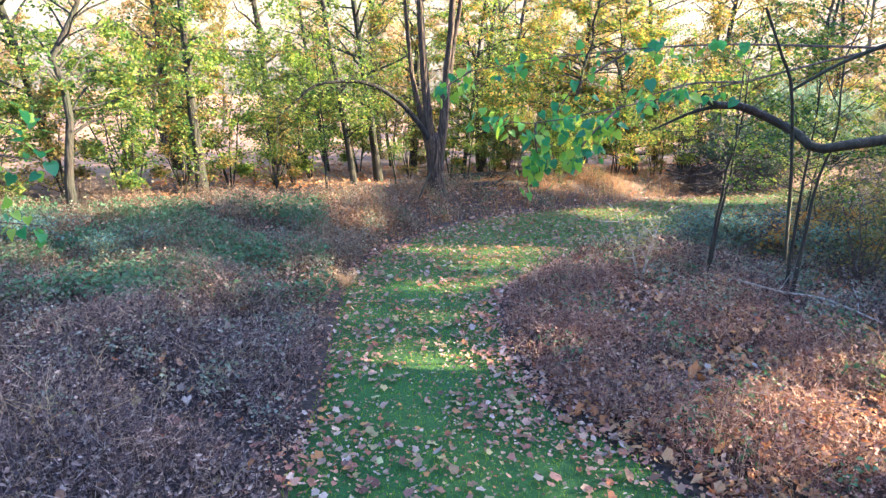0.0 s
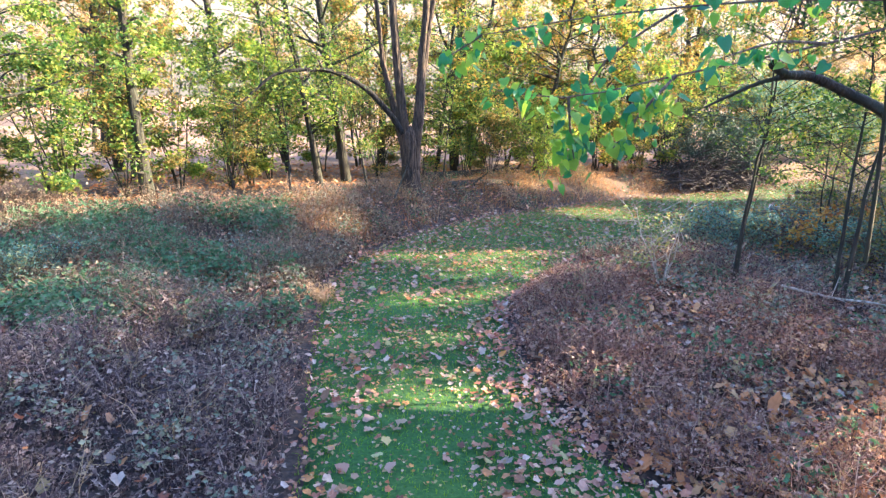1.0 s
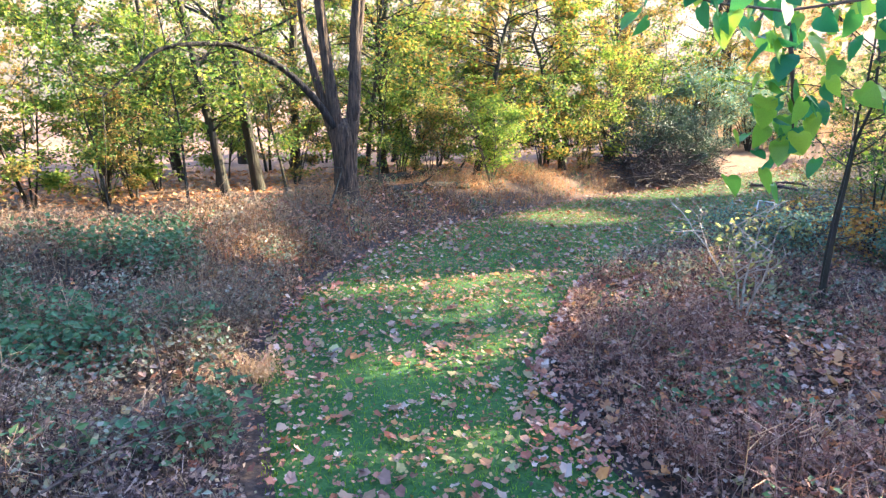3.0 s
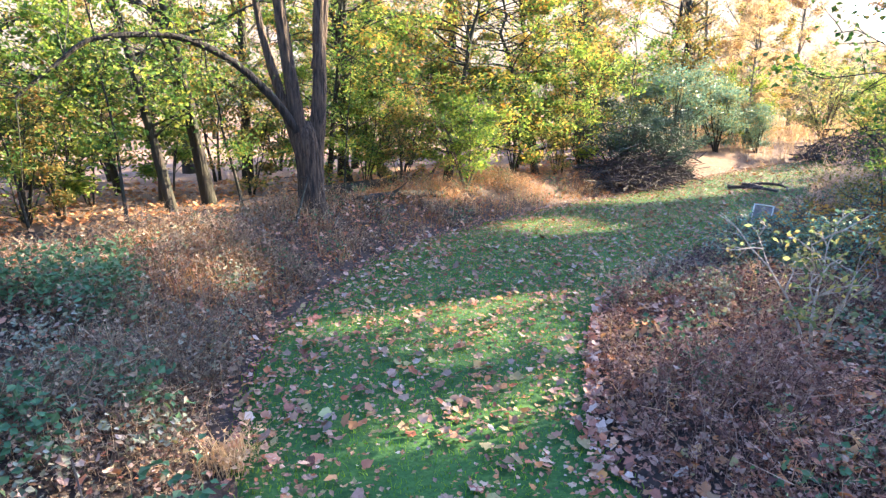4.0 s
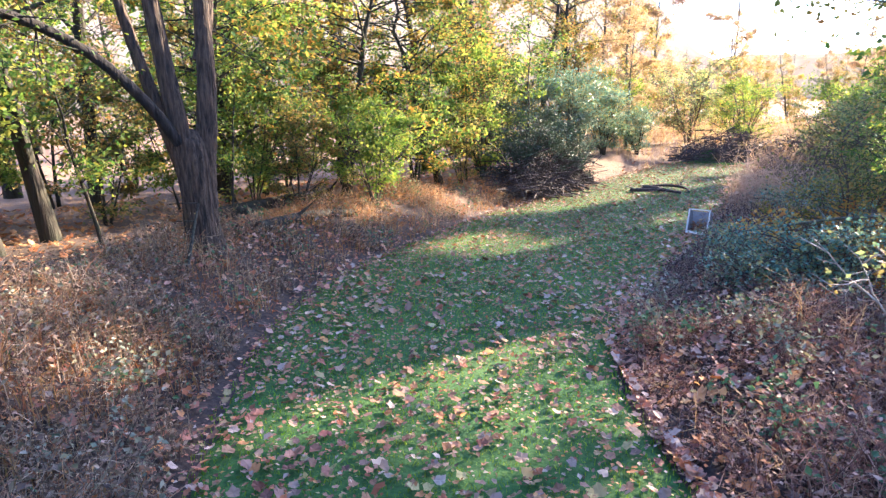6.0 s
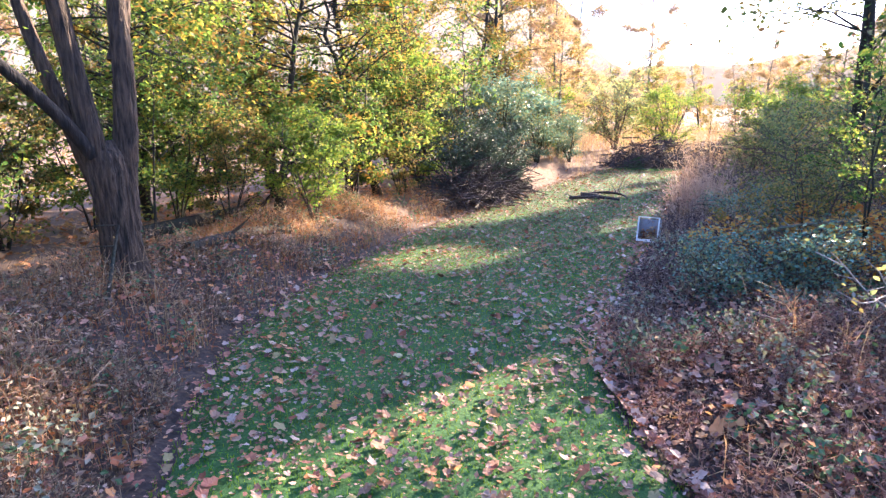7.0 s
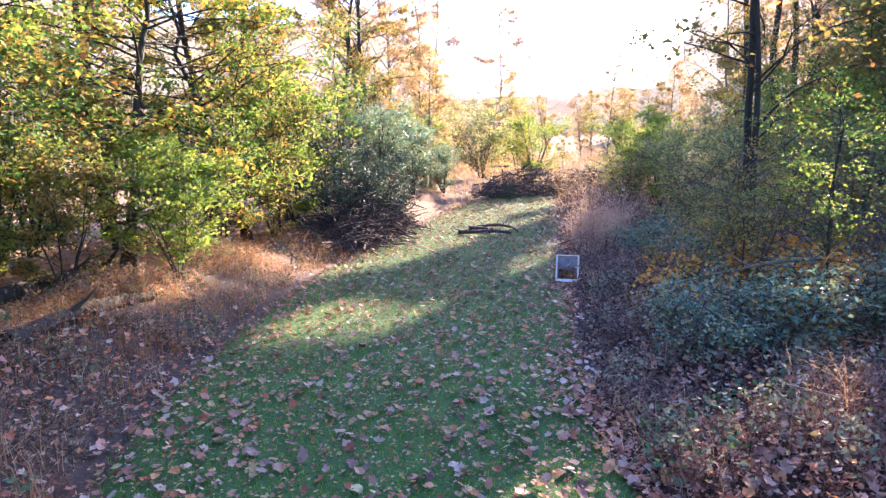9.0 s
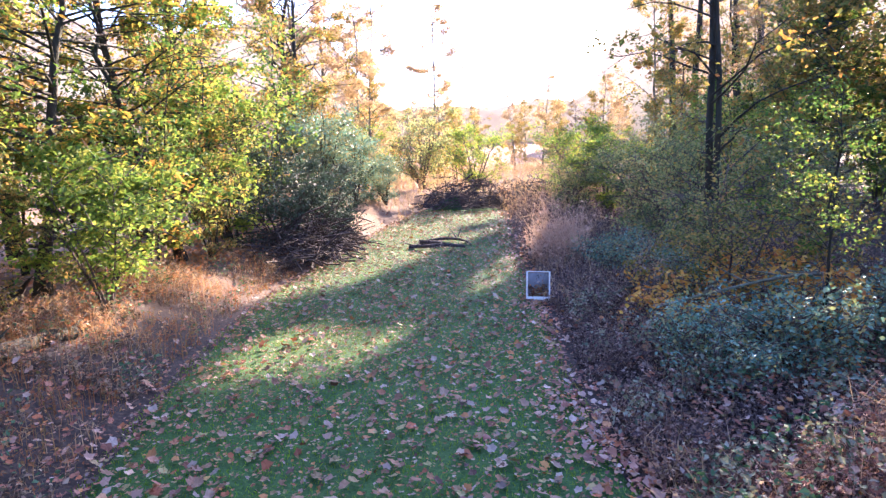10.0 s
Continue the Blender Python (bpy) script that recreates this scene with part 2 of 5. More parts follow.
def furrowed(soup, pts, radii, sides=48, depth=0.12, rng=RNG):
    """A limb with deep broken vertical furrows in its bark."""
    n = len(pts) * 5
    at = np.linspace(0, 1, len(pts))
    to = np.linspace(0, 1, n)
    pts = np.stack([np.interp(to, at, np.asarray(pts)[:, k]) for k in range(3)], 1)
    radii = np.interp(to, at, radii)
    along = unit(np.gradient(pts, axis=0))
    u = unit(np.cross(along, np.array([0.0, 1.0, 0.0])))
    w = np.cross(along, u)
    a = np.linspace(0, 2 * np.pi, sides, endpoint=False)
    long = np.concatenate([[0], np.cumsum(np.linalg.norm(np.diff(pts, axis=0), axis=1))])[:, None]
    p, q, r = rng.uniform(0, 6.283, 3)
    ridge = np.abs(np.sin(a[None] * 6.5 + 1.1 * np.sin(long * 3.1 + p) + 0.8 * np.sin(long * 7.7 + a[None] * 2 + q)))
    lobe = np.sin(a[None] * 3 + r + 0.5 * long) * 0.05
    rr = radii[:, None] * (1 + lobe + depth * (ridge - 0.6) + 0.025 * rng.standard_normal((n, sides)))
    ring = pts[:, None] + rr[..., None] * (np.cos(a)[None, :, None] * u[:, None] + np.sin(a)[None, :, None] * w[:, None])
    i = np.arange(n - 1)[:, None] * sides
    j = np.arange(sides)[None]
    k = (j + 1) % sides
    soup.add(ring.reshape(-1, 3), np.stack([i + j, i + k, i + sides + k, i + sides + j], -1).reshape(-1, 4))


def bent(a, b, n=6, wobble=0.05, sag=0.0, rng=RNG):
    """Points from a to b with an uneven way between."""
    a, b = np.asarray(a, float), np.asarray(b, float)
    s = np.linspace(0, 1, n)[:, None]
    p = a + (b - a) * s
    size = np.linalg.norm(b - a)
    p += np.cumsum(rng.standard_normal((n, 3)), 0) * wobble * size / n ** 0.5 * np.minimum(s, 1) * 0.7
    p[:, 2] += sag * size * np.sin(np.pi * s[:, 0])
    return p


def smooth_path(pts, n):
    """Points along a rounded way through pts."""
    pts = np.asarray(pts, float)
    s = np.linspace(0, len(pts) - 1, n)
    i = np.clip(s.astype(int), 0, len(pts) - 2)
    f = (s - i)[:, None]
    p0, p1, p2, p3 = pts[np.maximum(i - 1, 0)], pts[i], pts[i + 1], pts[np.minimum(i + 2, len(pts) - 1)]
    return 0.5 * (2 * p1 + (p2 - p0) * f + (2 * p0 - 5 * p1 + 4 * p2 - p3) * f ** 2 + (3 * p1 - p0 - 3 * p2 + p3) * f ** 3)


def unit(v):
    return v / (np.linalg.norm(v, axis=-1, keepdims=True) + 1e-9)


def leaves_at(soup, places, length, width=0.6, flat=0.5, droop=0.3, rng=RNG):
    """A folded pointed leaf at each place; flat: how level they lie."""
    n = len(places)
    d = rng.standard_normal((n, 3))
    d[:, 2] = d[:, 2] * 0.5 - droop
    d = unit(d)
    up = unit(rng.standard_normal((n, 3)) * (1 - flat) + np.array([0, 0, 1.0]) * flat)
    s = unit(np.cross(d, up))
    up = np.cross(s, d)
    l = (length * rng.uniform(0.6, 1.3, n))[:, None]
    w = l * width * rng.uniform(0.8, 1.2, n)[:, None] / 2
    v = np.stack([places, places + d * l * 0.42 + s * w + up * w * 0.35, places + d * l, places + d * l * 0.42 - s * w + up * w * 0.35], 1)
    soup.add(v.reshape(-1, 3), np.arange(4 * n).reshape(n, 4))


def smoothstep(a, b, x):
    t = np.clip((x - a) / (b - a), 0, 1)
    return t * t * (3 - 2 * t)


# ---- plan of the ground ----
LEFT_EDGE = smooth_path([(-0.6, -4), (-0.3, 1.5), (-0.13, 3.8), (0.1, 5.2), (0.28, 7.2), (0.5, 8.9), (0.9, 10.1), (1.5, 11.1), (2.9, 12.8),
                         (4.35, 13.85), (6.5, 14.85), (9.6, 16.0), (13, 16.7), (17.5, 17.3), (21, 17.6)], 90)
RIGHT_EDGE = smooth_path([(3.6, -4), (3.0, 1.5), (2.5, 3.8), (2.1, 4.7), (2.1, 5.5), (2.2, 6.55), (2.5, 7.7), (3.1, 8.5), (3.9, 9.35),
                          (5.0, 10.05), (6.0, 10.45), (8, 11.05), (9.6, 11.5), (11.4, 12.0), (14.4, 12.9), (18, 13.9), (21, 14.9)], 90)
PATH_RING = np.concatenate([LEFT_EDGE, RIGHT_EDGE[::-1]])


def edge_distance(x, y, line):
    p = np.stack([np.ravel(x), np.ravel(y)], 1)
    best = np.full(len(p), 1e9)
    for a, b in zip(line[:-1], line[1:]):
        ab = b - a
        s = np.clip(((p - a) @ ab) / (ab @ ab), 0, 1)[:, None]
        best = np.minimum(best, np.linalg.norm(p - a - s * ab, axis=1))
    return best.reshape(np.shape(x))


def on_path(x, y):
    x, y = np.asarray(x, float), np.asarray(y, float)
    inside = np.zeros(x.shape, bool)
    for a, b in zip(PATH_RING, np.roll(PATH_RING, -1, 0)):
        if a[1] != b[1]:
            inside ^= ((a[1] > y) != (b[1] > y)) & (x < (b[0] - a[0]) * (y - a[1]) / (b[1] - a[1]) + a[0])
    return inside


def waves(x, y, s=1.0):
    return (np.sin(x * 1.7 / s + 1.3 * np.sin(y * 0.9 / s)) + np.sin(y * 2.1 / s + 1.7 * np.sin(x * 1.1 / s + 2)) + 0.6 * np.sin((x + y) * 3.7 / s)) / 2.6


def height_at(x, y):
    x, y = np.asarray(x, float), np.asarray(y, float)
    inside = on_path(x, y)
    dl, dr = edge_distance(x, y, LEFT_EDGE), edge_distance(x, y, RIGHT_EDGE)
    left = (~inside) & (dl < dr)
    right = (~inside) & ~left
    bank = (0.10 + 0.38 * smoothstep(9.0, 13.0, y + 0.25 * np.maximum(x, 0))) * smoothstep(0, 1.3, dl)
    z = np.where(left, bank, 0.0) + np.where(right, 0.10 * smoothstep(0, 1.5, dr), 0.0)
    z += 0.35 * smoothstep(10, 21, x)
    z += np.where(inside, 0.012, 0.05 * np.minimum(1, np.minimum(dl, dr))) * waves(x, y)
    r = np.hypot(x - 6, y - 10)
    return z + 0.02 * np.maximum(0, r - 22) + 0.0006 * np.maximum(0, r - 30) ** 2


def scatter(n, x0, x1, y0, y1, keep, rng=RNG):
    """n places in a rectangle for which keep(x, y) holds."""
    x, y = rng.uniform(x0, x1, n), rng.uniform(y0, y1, n)
    k = keep(x, y)
    return x[k], y[k]


# ---- the ground ----
def build_ground():
    g = np.concatenate([np.linspace(-95, -14, 28)[:-1], np.linspace(-14, 30, 177), np.linspace(30, 110, 28)[1:]])
    h = np.concatenate([np.linspace(-90, -6, 28)[:-1], np.linspace(-6, 30, 145), np.linspace(30, 110, 28)[1:]])
    x, y = np.meshgrid(g, h, indexing="ij")
    z = height_at(x, y) - np.where(on_path(x, y), 0.03, 0.0)
    v = np.stack([x, y, z], -1).reshape(-1, 3)
    i, j = np.meshgrid(np.arange(len(g) - 1), np.arange(len(h) - 1), indexing="ij")
    a = (i * len(h) + j).ravel()
    f = np.stack([a, a + len(h), a + len(h) + 1, a + 1], 1)
    tagged(under("ground", mesh_of("ground", v, f, M_SOIL, True)), "brown woodland soil covered with leaf mould", "ground", kind="structure")
    n = 24
    s = np.linspace(0, 1, n)[None, :, None]
    p = LEFT_EDGE[:, None] * (1 - s) + RIGHT_EDGE[:, None] * s
    z = height_at(p[..., 0], p[..., 1]) * (np.abs(s[..., 0] - 0.5) < 0.49) - np.where(np.abs(s[..., 0] - 0.5) < 0.49, 0, 0.05)
    v = np.concatenate([p, z[..., None]], -1).reshape(-1, 3)
    i, j = np.meshgrid(np.arange(len(LEFT_EDGE) - 1), np.arange(n - 1), indexing="ij")
    a = (i * n + j).ravel()
    f = np.stack([a, a + 1, a + n + 1, a + n], 1)[:, ::-1]
    tagged(under("path", mesh_of("path", v, f, M_TURF, True)), "mown green grass path curving through the wood", "path", kind="structure")


build_ground()


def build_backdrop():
    """A wooded hillside all round, far off, glowing with sunlit haze painted into its colour."""
    m, t, b, out = nodes_of("glowing_haze_hillside")
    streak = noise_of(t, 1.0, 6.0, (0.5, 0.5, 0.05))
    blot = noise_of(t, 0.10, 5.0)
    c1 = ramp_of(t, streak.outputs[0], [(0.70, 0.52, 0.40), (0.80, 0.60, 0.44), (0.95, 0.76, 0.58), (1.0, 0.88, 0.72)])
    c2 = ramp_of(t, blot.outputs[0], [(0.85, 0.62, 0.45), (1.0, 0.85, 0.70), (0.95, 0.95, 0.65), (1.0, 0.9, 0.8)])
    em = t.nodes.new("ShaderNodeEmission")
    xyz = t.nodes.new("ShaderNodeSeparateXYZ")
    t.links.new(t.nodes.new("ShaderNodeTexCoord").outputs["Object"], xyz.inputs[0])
    # the glow grows with height, so the hilltop fades into the sky
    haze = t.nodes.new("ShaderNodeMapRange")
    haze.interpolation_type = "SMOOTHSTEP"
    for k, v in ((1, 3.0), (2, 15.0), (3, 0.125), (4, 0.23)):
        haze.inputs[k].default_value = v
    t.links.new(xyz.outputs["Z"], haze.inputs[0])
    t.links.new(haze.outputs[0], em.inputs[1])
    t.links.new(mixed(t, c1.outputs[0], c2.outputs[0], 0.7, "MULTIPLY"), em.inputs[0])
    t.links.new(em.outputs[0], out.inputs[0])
    n = 240
    a = np.linspace(0, 2 * np.pi, n, endpoint=False)
    deg = (np.degrees(a) + 180) % 360 - 180
    valley = smoothstep(1, 7, deg) * (1 - smoothstep(24, 34, deg))
    top = (24 - 14 * valley) * (1 + 0.05 * np.sin(a * 5) + 0.05 * np.sin(a * 13 + 1) + 0.03 * np.sin(a * 41) + 0.02 * RNG.standard_normal(n))
    rows = []
    for k, (r, s) in enumerate(((84, -0.5), (86, 0.5), (90, 0.85), (95, 1.0))):
        rows.append(np.stack([6 + r * np.cos(a), 10 + r * np.sin(a), np.where(s > 0, top * s, -1)], 1))
    v = np.concatenate(rows)
    i = np.arange(3)[:, None] * n
    j = np.arange(n)[None]
    q = (j + 1) % n
    f = np.stack([i + j, i + n + j, i + n + q, i + q], -1).reshape(-1, 4)
    tagged(under("backdrop", mesh_of("backdrop", v, f, m, True)), "glowing wooded hillside backdrop with painted sunlit haze far behind the trees", "hillside", kind="structure")


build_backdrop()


# ---- trees and shrubs ----
def woody_plant(name, label, category, height, radius, bark, foliage, leaf, leaves, limbs=12, spread=1.6, crown_from=0.3,
                lean=(0, 0), wobble=0.05, rise=(0.1, 0.9), stems=1, fork=0.0, flat=0.45, seed=1, group="", sides=8, twigs=5, flare=1.5, tuft=0.16):
    """A plant at the origin: stems, branches that end in twigs, and a crown of single leaves."""
    rng = np.random.default_rng(seed)
    root = thing(name, 0, 0, 0, label, category, group)
    bough, crown = Soup(), Soup()
    tips = []
    for s in range(stems):
        wood = Soup()
        turn = s / stems * 6.283 + rng.uniform(0, 1)
        out = fork * height * (1 if stems > 1 else 0)
        foot = np.array([math.cos(turn), math.sin(turn), 0]) * radius * (1.2 if stems > 1 else 0)
        top = np.array([lean[0] + out * math.cos(turn), lean[1] + out * math.sin(turn), height * rng.uniform(0.85, 1.05)])
        line = bent(foot, top, 12, wobble, 0, rng)
        line[0] = foot - np.array([0, 0, 0.12])
        frac = np.linspace(0, 1, 12)
        rad = radius * (1 - 0.82 * frac) * (1 + (flare - 1) * np.exp(-frac * height / 0.35))
        tube(wood, line, rad, sides, 0.07, rng)
        under("trunk" if stems == 1 else "stem", wood.mesh("trunk", bark, True), root)
        for b in range(max(1, limbs // stems)):
            g = crown_from + (0.98 - crown_from) * (b + rng.uniform(0, 1)) / max(1, limbs // stems)
            p = np.array([np.interp(g, frac, line[:, k]) for k in range(3)])
            az = rng.uniform(0, 6.283)
            up = rng.uniform(*rise)
            reach = spread * (1.1 - 0.9 * abs(g - 0.5)) * rng.uniform(0.4, 1.2)
            way = unit(np.array([math.cos(az), math.sin(az), up]))
            limb = bent(p, p + way * reach, 6, 0.17, rng.uniform(-0.02, 0.10), rng)
            r0 = max(0.006, np.interp(g, frac, rad) * 0.45)
            tube(bough, limb, np.linspace(r0, 0.004, 6), 5, 0, rng)
            for q in range(twigs):
                f = rng.uniform(0.3, 1.0)
                a = np.array([np.interp(f, np.linspace(0, 1, 6), limb[:, k]) for k in range(3)])
                d = unit(way + 1.1 * rng.standard_normal(3) * np.array([1, 1, 0.6]))
                e = a + d * reach * rng.uniform(0.2, 0.5)
                twig = bent(a, e, 4, 0.08, 0, rng)
                tube(bough, twig, np.linspace(0.005, 0.002, 4), 3, 0, rng)
                tips.append(twig)
    tagged(under("branchwork", bough.mesh("branchwork", bark, True), root), kind="stuff")
    if leaves:
        tips = np.array(tips)
        share = rng.exponential(1.0, len(tips)) ** 1.6
        i = rng.choice(len(tips), leaves, p=share / share.sum())
        f = rng.uniform(0, 3, leaves)
        k = np.minimum(f.astype(int), 2)
        w = (f - k)[:, None]
        p = tips[i, k] * (1 - w) + tips[i, k + 1] * w
        p = p + rng.standard_normal((leaves, 3)) * np.array([tuft, tuft, tuft * 0.6])
        p[:, 2] = np.maximum(p[:, 2], 0.05)
        leaves_at(crown, p, leaf, 0.6, flat, 0.3, rng)
        tagged(under("crown", crown.mesh("crown", foliage), root), kind="stuff")
    return root


def place(ob, x, y, turn=0.0, size=1.0, sink=0.0):
    ob.location = (x, y, float(height_at(x, y)) - sink)
    ob.rotation_euler = (0, 0, radians(turn))
    ob.scale = (size, size, size)
    return ob


def again(ob, x, y, turn, size=1.0):
    tilt = 5 * math.sin(x * 7 + y * 3), 5 * math.sin(x * 5 - y * 4)
    c = copy_thing(ob, pose(x, y, float(height_at(x, y)) - 0.02, *tilt, turn))
    c.scale = (size, size, size)
    return c


def forked_tree():
    """The large tree on the bank: a short fluted butt, four stems and one long arching limb."""
    rng = np.random.default_rng(5)
    x, y = 2.75, 14.25
    z = float(height_at(x, y))
    root = thing("forked_tree", x, y, z, "large forked tree with furrowed grey-brown bark on the bank", "tree")
    butt = Soup()
    hs = np.array([-0.15, 0.0, 0.1, 0.25, 0.5, 0.8, 1.1, 1.3, 1.45])
    rs = np.array([0.34, 0.27, 0.225, 0.195, 0.18, 0.175, 0.185, 0.17, 0.08])
    line = np.stack([np.linspace(0.03, -0.04, 9), np.zeros(9), hs], 1)
    furrowed(butt, line, rs, 60, 0.13, rng)
    under("trunk", butt.mesh("trunk", M_BARK, True), root)
    for pts, r0, r1 in (([(-0.04, 0, 0.55), (-0.10, 0, 1.0), (-0.15, 0.0, 1.5), (-0.22, 0.05, 2.2), (-0.32, 0.1, 3.4), (-0.5, 0.1, 5.5), (-1.1, 0.2, 9.0)], 0.135, 0.05),
                        ([(0.05, -0.02, 0.55), (0.08, -0.02, 1.0), (0.15, -0.05, 1.5), (0.21, -0.05, 2.2), (0.24, 0.0, 2.9), (0.34, 0.0, 4.2), (0.5, 0.1, 9.5)], 0.14, 0.05),
                        ([(-0.12, 0.08, 1.0), (-0.30, 0.15, 1.7), (-0.48, 0.25, 2.5), (-0.60, 0.3, 3.4), (-1.0, 0.4, 7.5)], 0.085, 0.03),
                        ([(0.17, 0.02, 2.2), (0.27, 0.0, 2.6), (0.36, 0.0, 3.3), (0.55, 0.05, 4.5), (0.9, 0.1, 8)], 0.085, 0.03)):
        s = Soup()
        p = smooth_path(pts, 16)
        furrowed(s, p, np.linspace(r0, r1, 16), 40, 0.10, rng)
        under("stem", s.mesh("stem", M_BARK, True), root)
    s = Soup()
    arch = smooth_path([(-0.18, -0.05, 1.3), (-0.5, -0.1, 1.75), (-1.0, -0.15, 2.22), (-1.6, -0.2, 2.5), (-2.15, -0.25, 2.52), (-2.7, -0.3, 2.42), (-3.1, -0.3, 2.1), (-3.5, -0.35, 1.75)], 22)
    tube(s, arch, np.linspace(0.065, 0.014, 22), 8, 0.05, rng)
    under("limb", s.mesh("limb", M_SILHOUETTE_BARK, True), root, "long arching limb darkened to a silhouette")
    s, c = Soup(), Soup()
    tips = []
    for i in range(60):
        if i < 24:
            a = arch[rng.integers(6, 22)]
        else:
            a = np.array([rng.uniform(-1, 0.6), rng.uniform(-0.2, 0.4), rng.uniform(2.2, 8)])
        e = a + unit(rng.standard_normal(3) * np.array([1, 1, 0.7])) * rng.uniform(0.4, 1.2)
        p = bent(a, e, 5, 0.12, 0.05, rng)
        tube(s, p, np.linspace(0.009, 0.003, 5), 4, 0, rng)
        tips.append(p)
    tagged(under("branchwork", s.mesh("branchwork", M_DARKBARK, True), root), kind="stuff")
    tips = np.array(tips)
    p = tips[rng.integers(0, 60, 2600), rng.integers(1, 5, 2600)] + rng.standard_normal((2600, 3)) * 0.14
    leaves_at(c, p, 0.055, 0.5, 0.4, 0.3, rng)
    under("crown", c.mesh("crown", M_GREEN), root)


forked_tree()

# tall trees behind the bank, a few metres apart
tall_a = place(woody_plant("woodland_tree", "tall dark-barked tree with fresh green foliage", "tree", 11, 0.11, M_DARKBARK, M_GREEN, 0.095, 4600, 44, 2.0, 0.08, (-1.5, 0.1), 0.04, seed=11, group="trees behind the bank", twigs=5, tuft=0.12, flare=1.25), 1.65, 16.7)
tall_b = place(woody_plant("woodland_tree", "slender reddish-brown tree leaning over leaf litter", "tree", 10, 0.075, M_DARKBARK, M_LIME, 0.095, 4200, 40, 1.8, 0.08, (-1.6, 0.2), 0.04, seed=12, group="trees behind the bank", twigs=5, tuft=0.12, flare=1.25), 0.95, 15.9)
tall_c = place(woody_plant("woodland_tree", "tall dark grey tree with sparse yellowing leaves", "tree", 12, 0.13, M_DARKBARK, M_OLIVE, 0.095, 4600, 44, 2.2, 0.08, (0.5, 0.2), 0.04, seed=13, group="trees behind the bank", twigs=5, tuft=0.12, flare=1.25), 3.1, 20.6)
tall_d = place(woody_plant("woodland_tree", "dark-barked tree with golden autumn leaves", "tree", 11, 0.12, M_DARKBARK, M_GOLD, 0.095, 4200, 40, 2.2, 0.08, (0.3, -0.4), 0.05, seed=14, group="trees behind the bank", twigs=5, tuft=0.12, flare=1.25), 5.4, 20.2)
ivy_tree = place(woody_plant("ivy_clad_tree", "grey tree trunk clad in climbing ivy leaves", "tree", 10, 0.10, M_DARKBARK, M_GREEN, 0.085, 4200, 50, 0.55, 0.05, (-0.5, 0.6), 0.03, seed=15, twigs=5), -2.3, 13.6)

# understorey
bushy_a = place(woody_plant("understorey_shrub", "dense leafy green shrub with many thin stems", "shrub", 3.0, 0.018, M_DARKBARK, M_GREEN, 0.08, 4200, 40, 1.1, 0.08, (0, 0), 0.09, stems=4, fork=0.24, seed=21, group="understorey shrubs", sides=5, twigs=4, tuft=0.10), -3.6, 13.6)
bushy_b = place(woody_plant("understorey_shrub", "airy lime-green shrub with thin stems", "shrub", 3.4, 0.017, M_DARKBARK, M_LIME, 0.08, 4200, 40, 1.2, 0.08, (0, 0), 0.09, stems=4, fork=0.22, seed=22, group="understorey shrubs", sides=5, twigs=4, tuft=0.10), -0.6, 16.4)
bushy_c = place(woody_plant("understorey_shrub", "olive-green shrub with small leaves", "shrub", 2.6, 0.017, M_DARKBARK, M_OLIVE, 0.07, 4600, 40, 1.0, 0.06, (0, 0), 0.09, stems=5, fork=0.28, seed=23, group="understorey shrubs", sides=5, twigs=4, tuft=0.10), -5.2, 14.2)
bushy_d = place(woody_plant("understorey_shrub", "young tree with golden and orange leaves", "shrub", 4.2, 0.026, M_DARKBARK, M_GOLD, 0.085, 4000, 40, 1.5, 0.12, (0, 0), 0.07, stems=2, fork=0.1, seed=24, group="understorey shrubs", sides=6, twigs=4, tuft=0.11), 8.2, 19.6)
layered = place(woody_plant("layered_maple", "spreading maple with level sprays of green and yellow leaves", "tree", 7.5, 0.09, M_DARKBARK, M_MAPLE, 0.10, 12000, 60, 2.6, 0.10, (0.9, -0.5), 0.14, rise=(-0.05, 0.35), flat=0.8, seed=25, twigs=7, tuft=0.10), 7.2, 18.0)
sapling = place(woody_plant("sapling", "bare-stemmed sapling with few green leaves", "sapling", 4.5, 0.024, M_DARKBARK, M_GREEN, 0.07, 1300, 20, 0.9, 0.2, (-0.2, 0.2), 0.06, seed=26, group="saplings", sides=6), 0.25, 14.6)
# far trees with distance haze put into pale bark and leaf colours
hazy = place(woody_plant("far_tree", "tall slender tree with peach autumn leaves paled for haze", "tree", 12, 0.11, M_GREYBARK, M_HAZE_LEAF, 0.12, 9000, 40, 2.4, 0.06, (0.3, 0.2), 0.04, seed=27, group="far trees", sides=6), 40, 24)
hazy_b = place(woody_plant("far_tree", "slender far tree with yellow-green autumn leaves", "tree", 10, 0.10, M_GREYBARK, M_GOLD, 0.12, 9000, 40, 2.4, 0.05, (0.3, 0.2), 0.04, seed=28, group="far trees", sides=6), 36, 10)
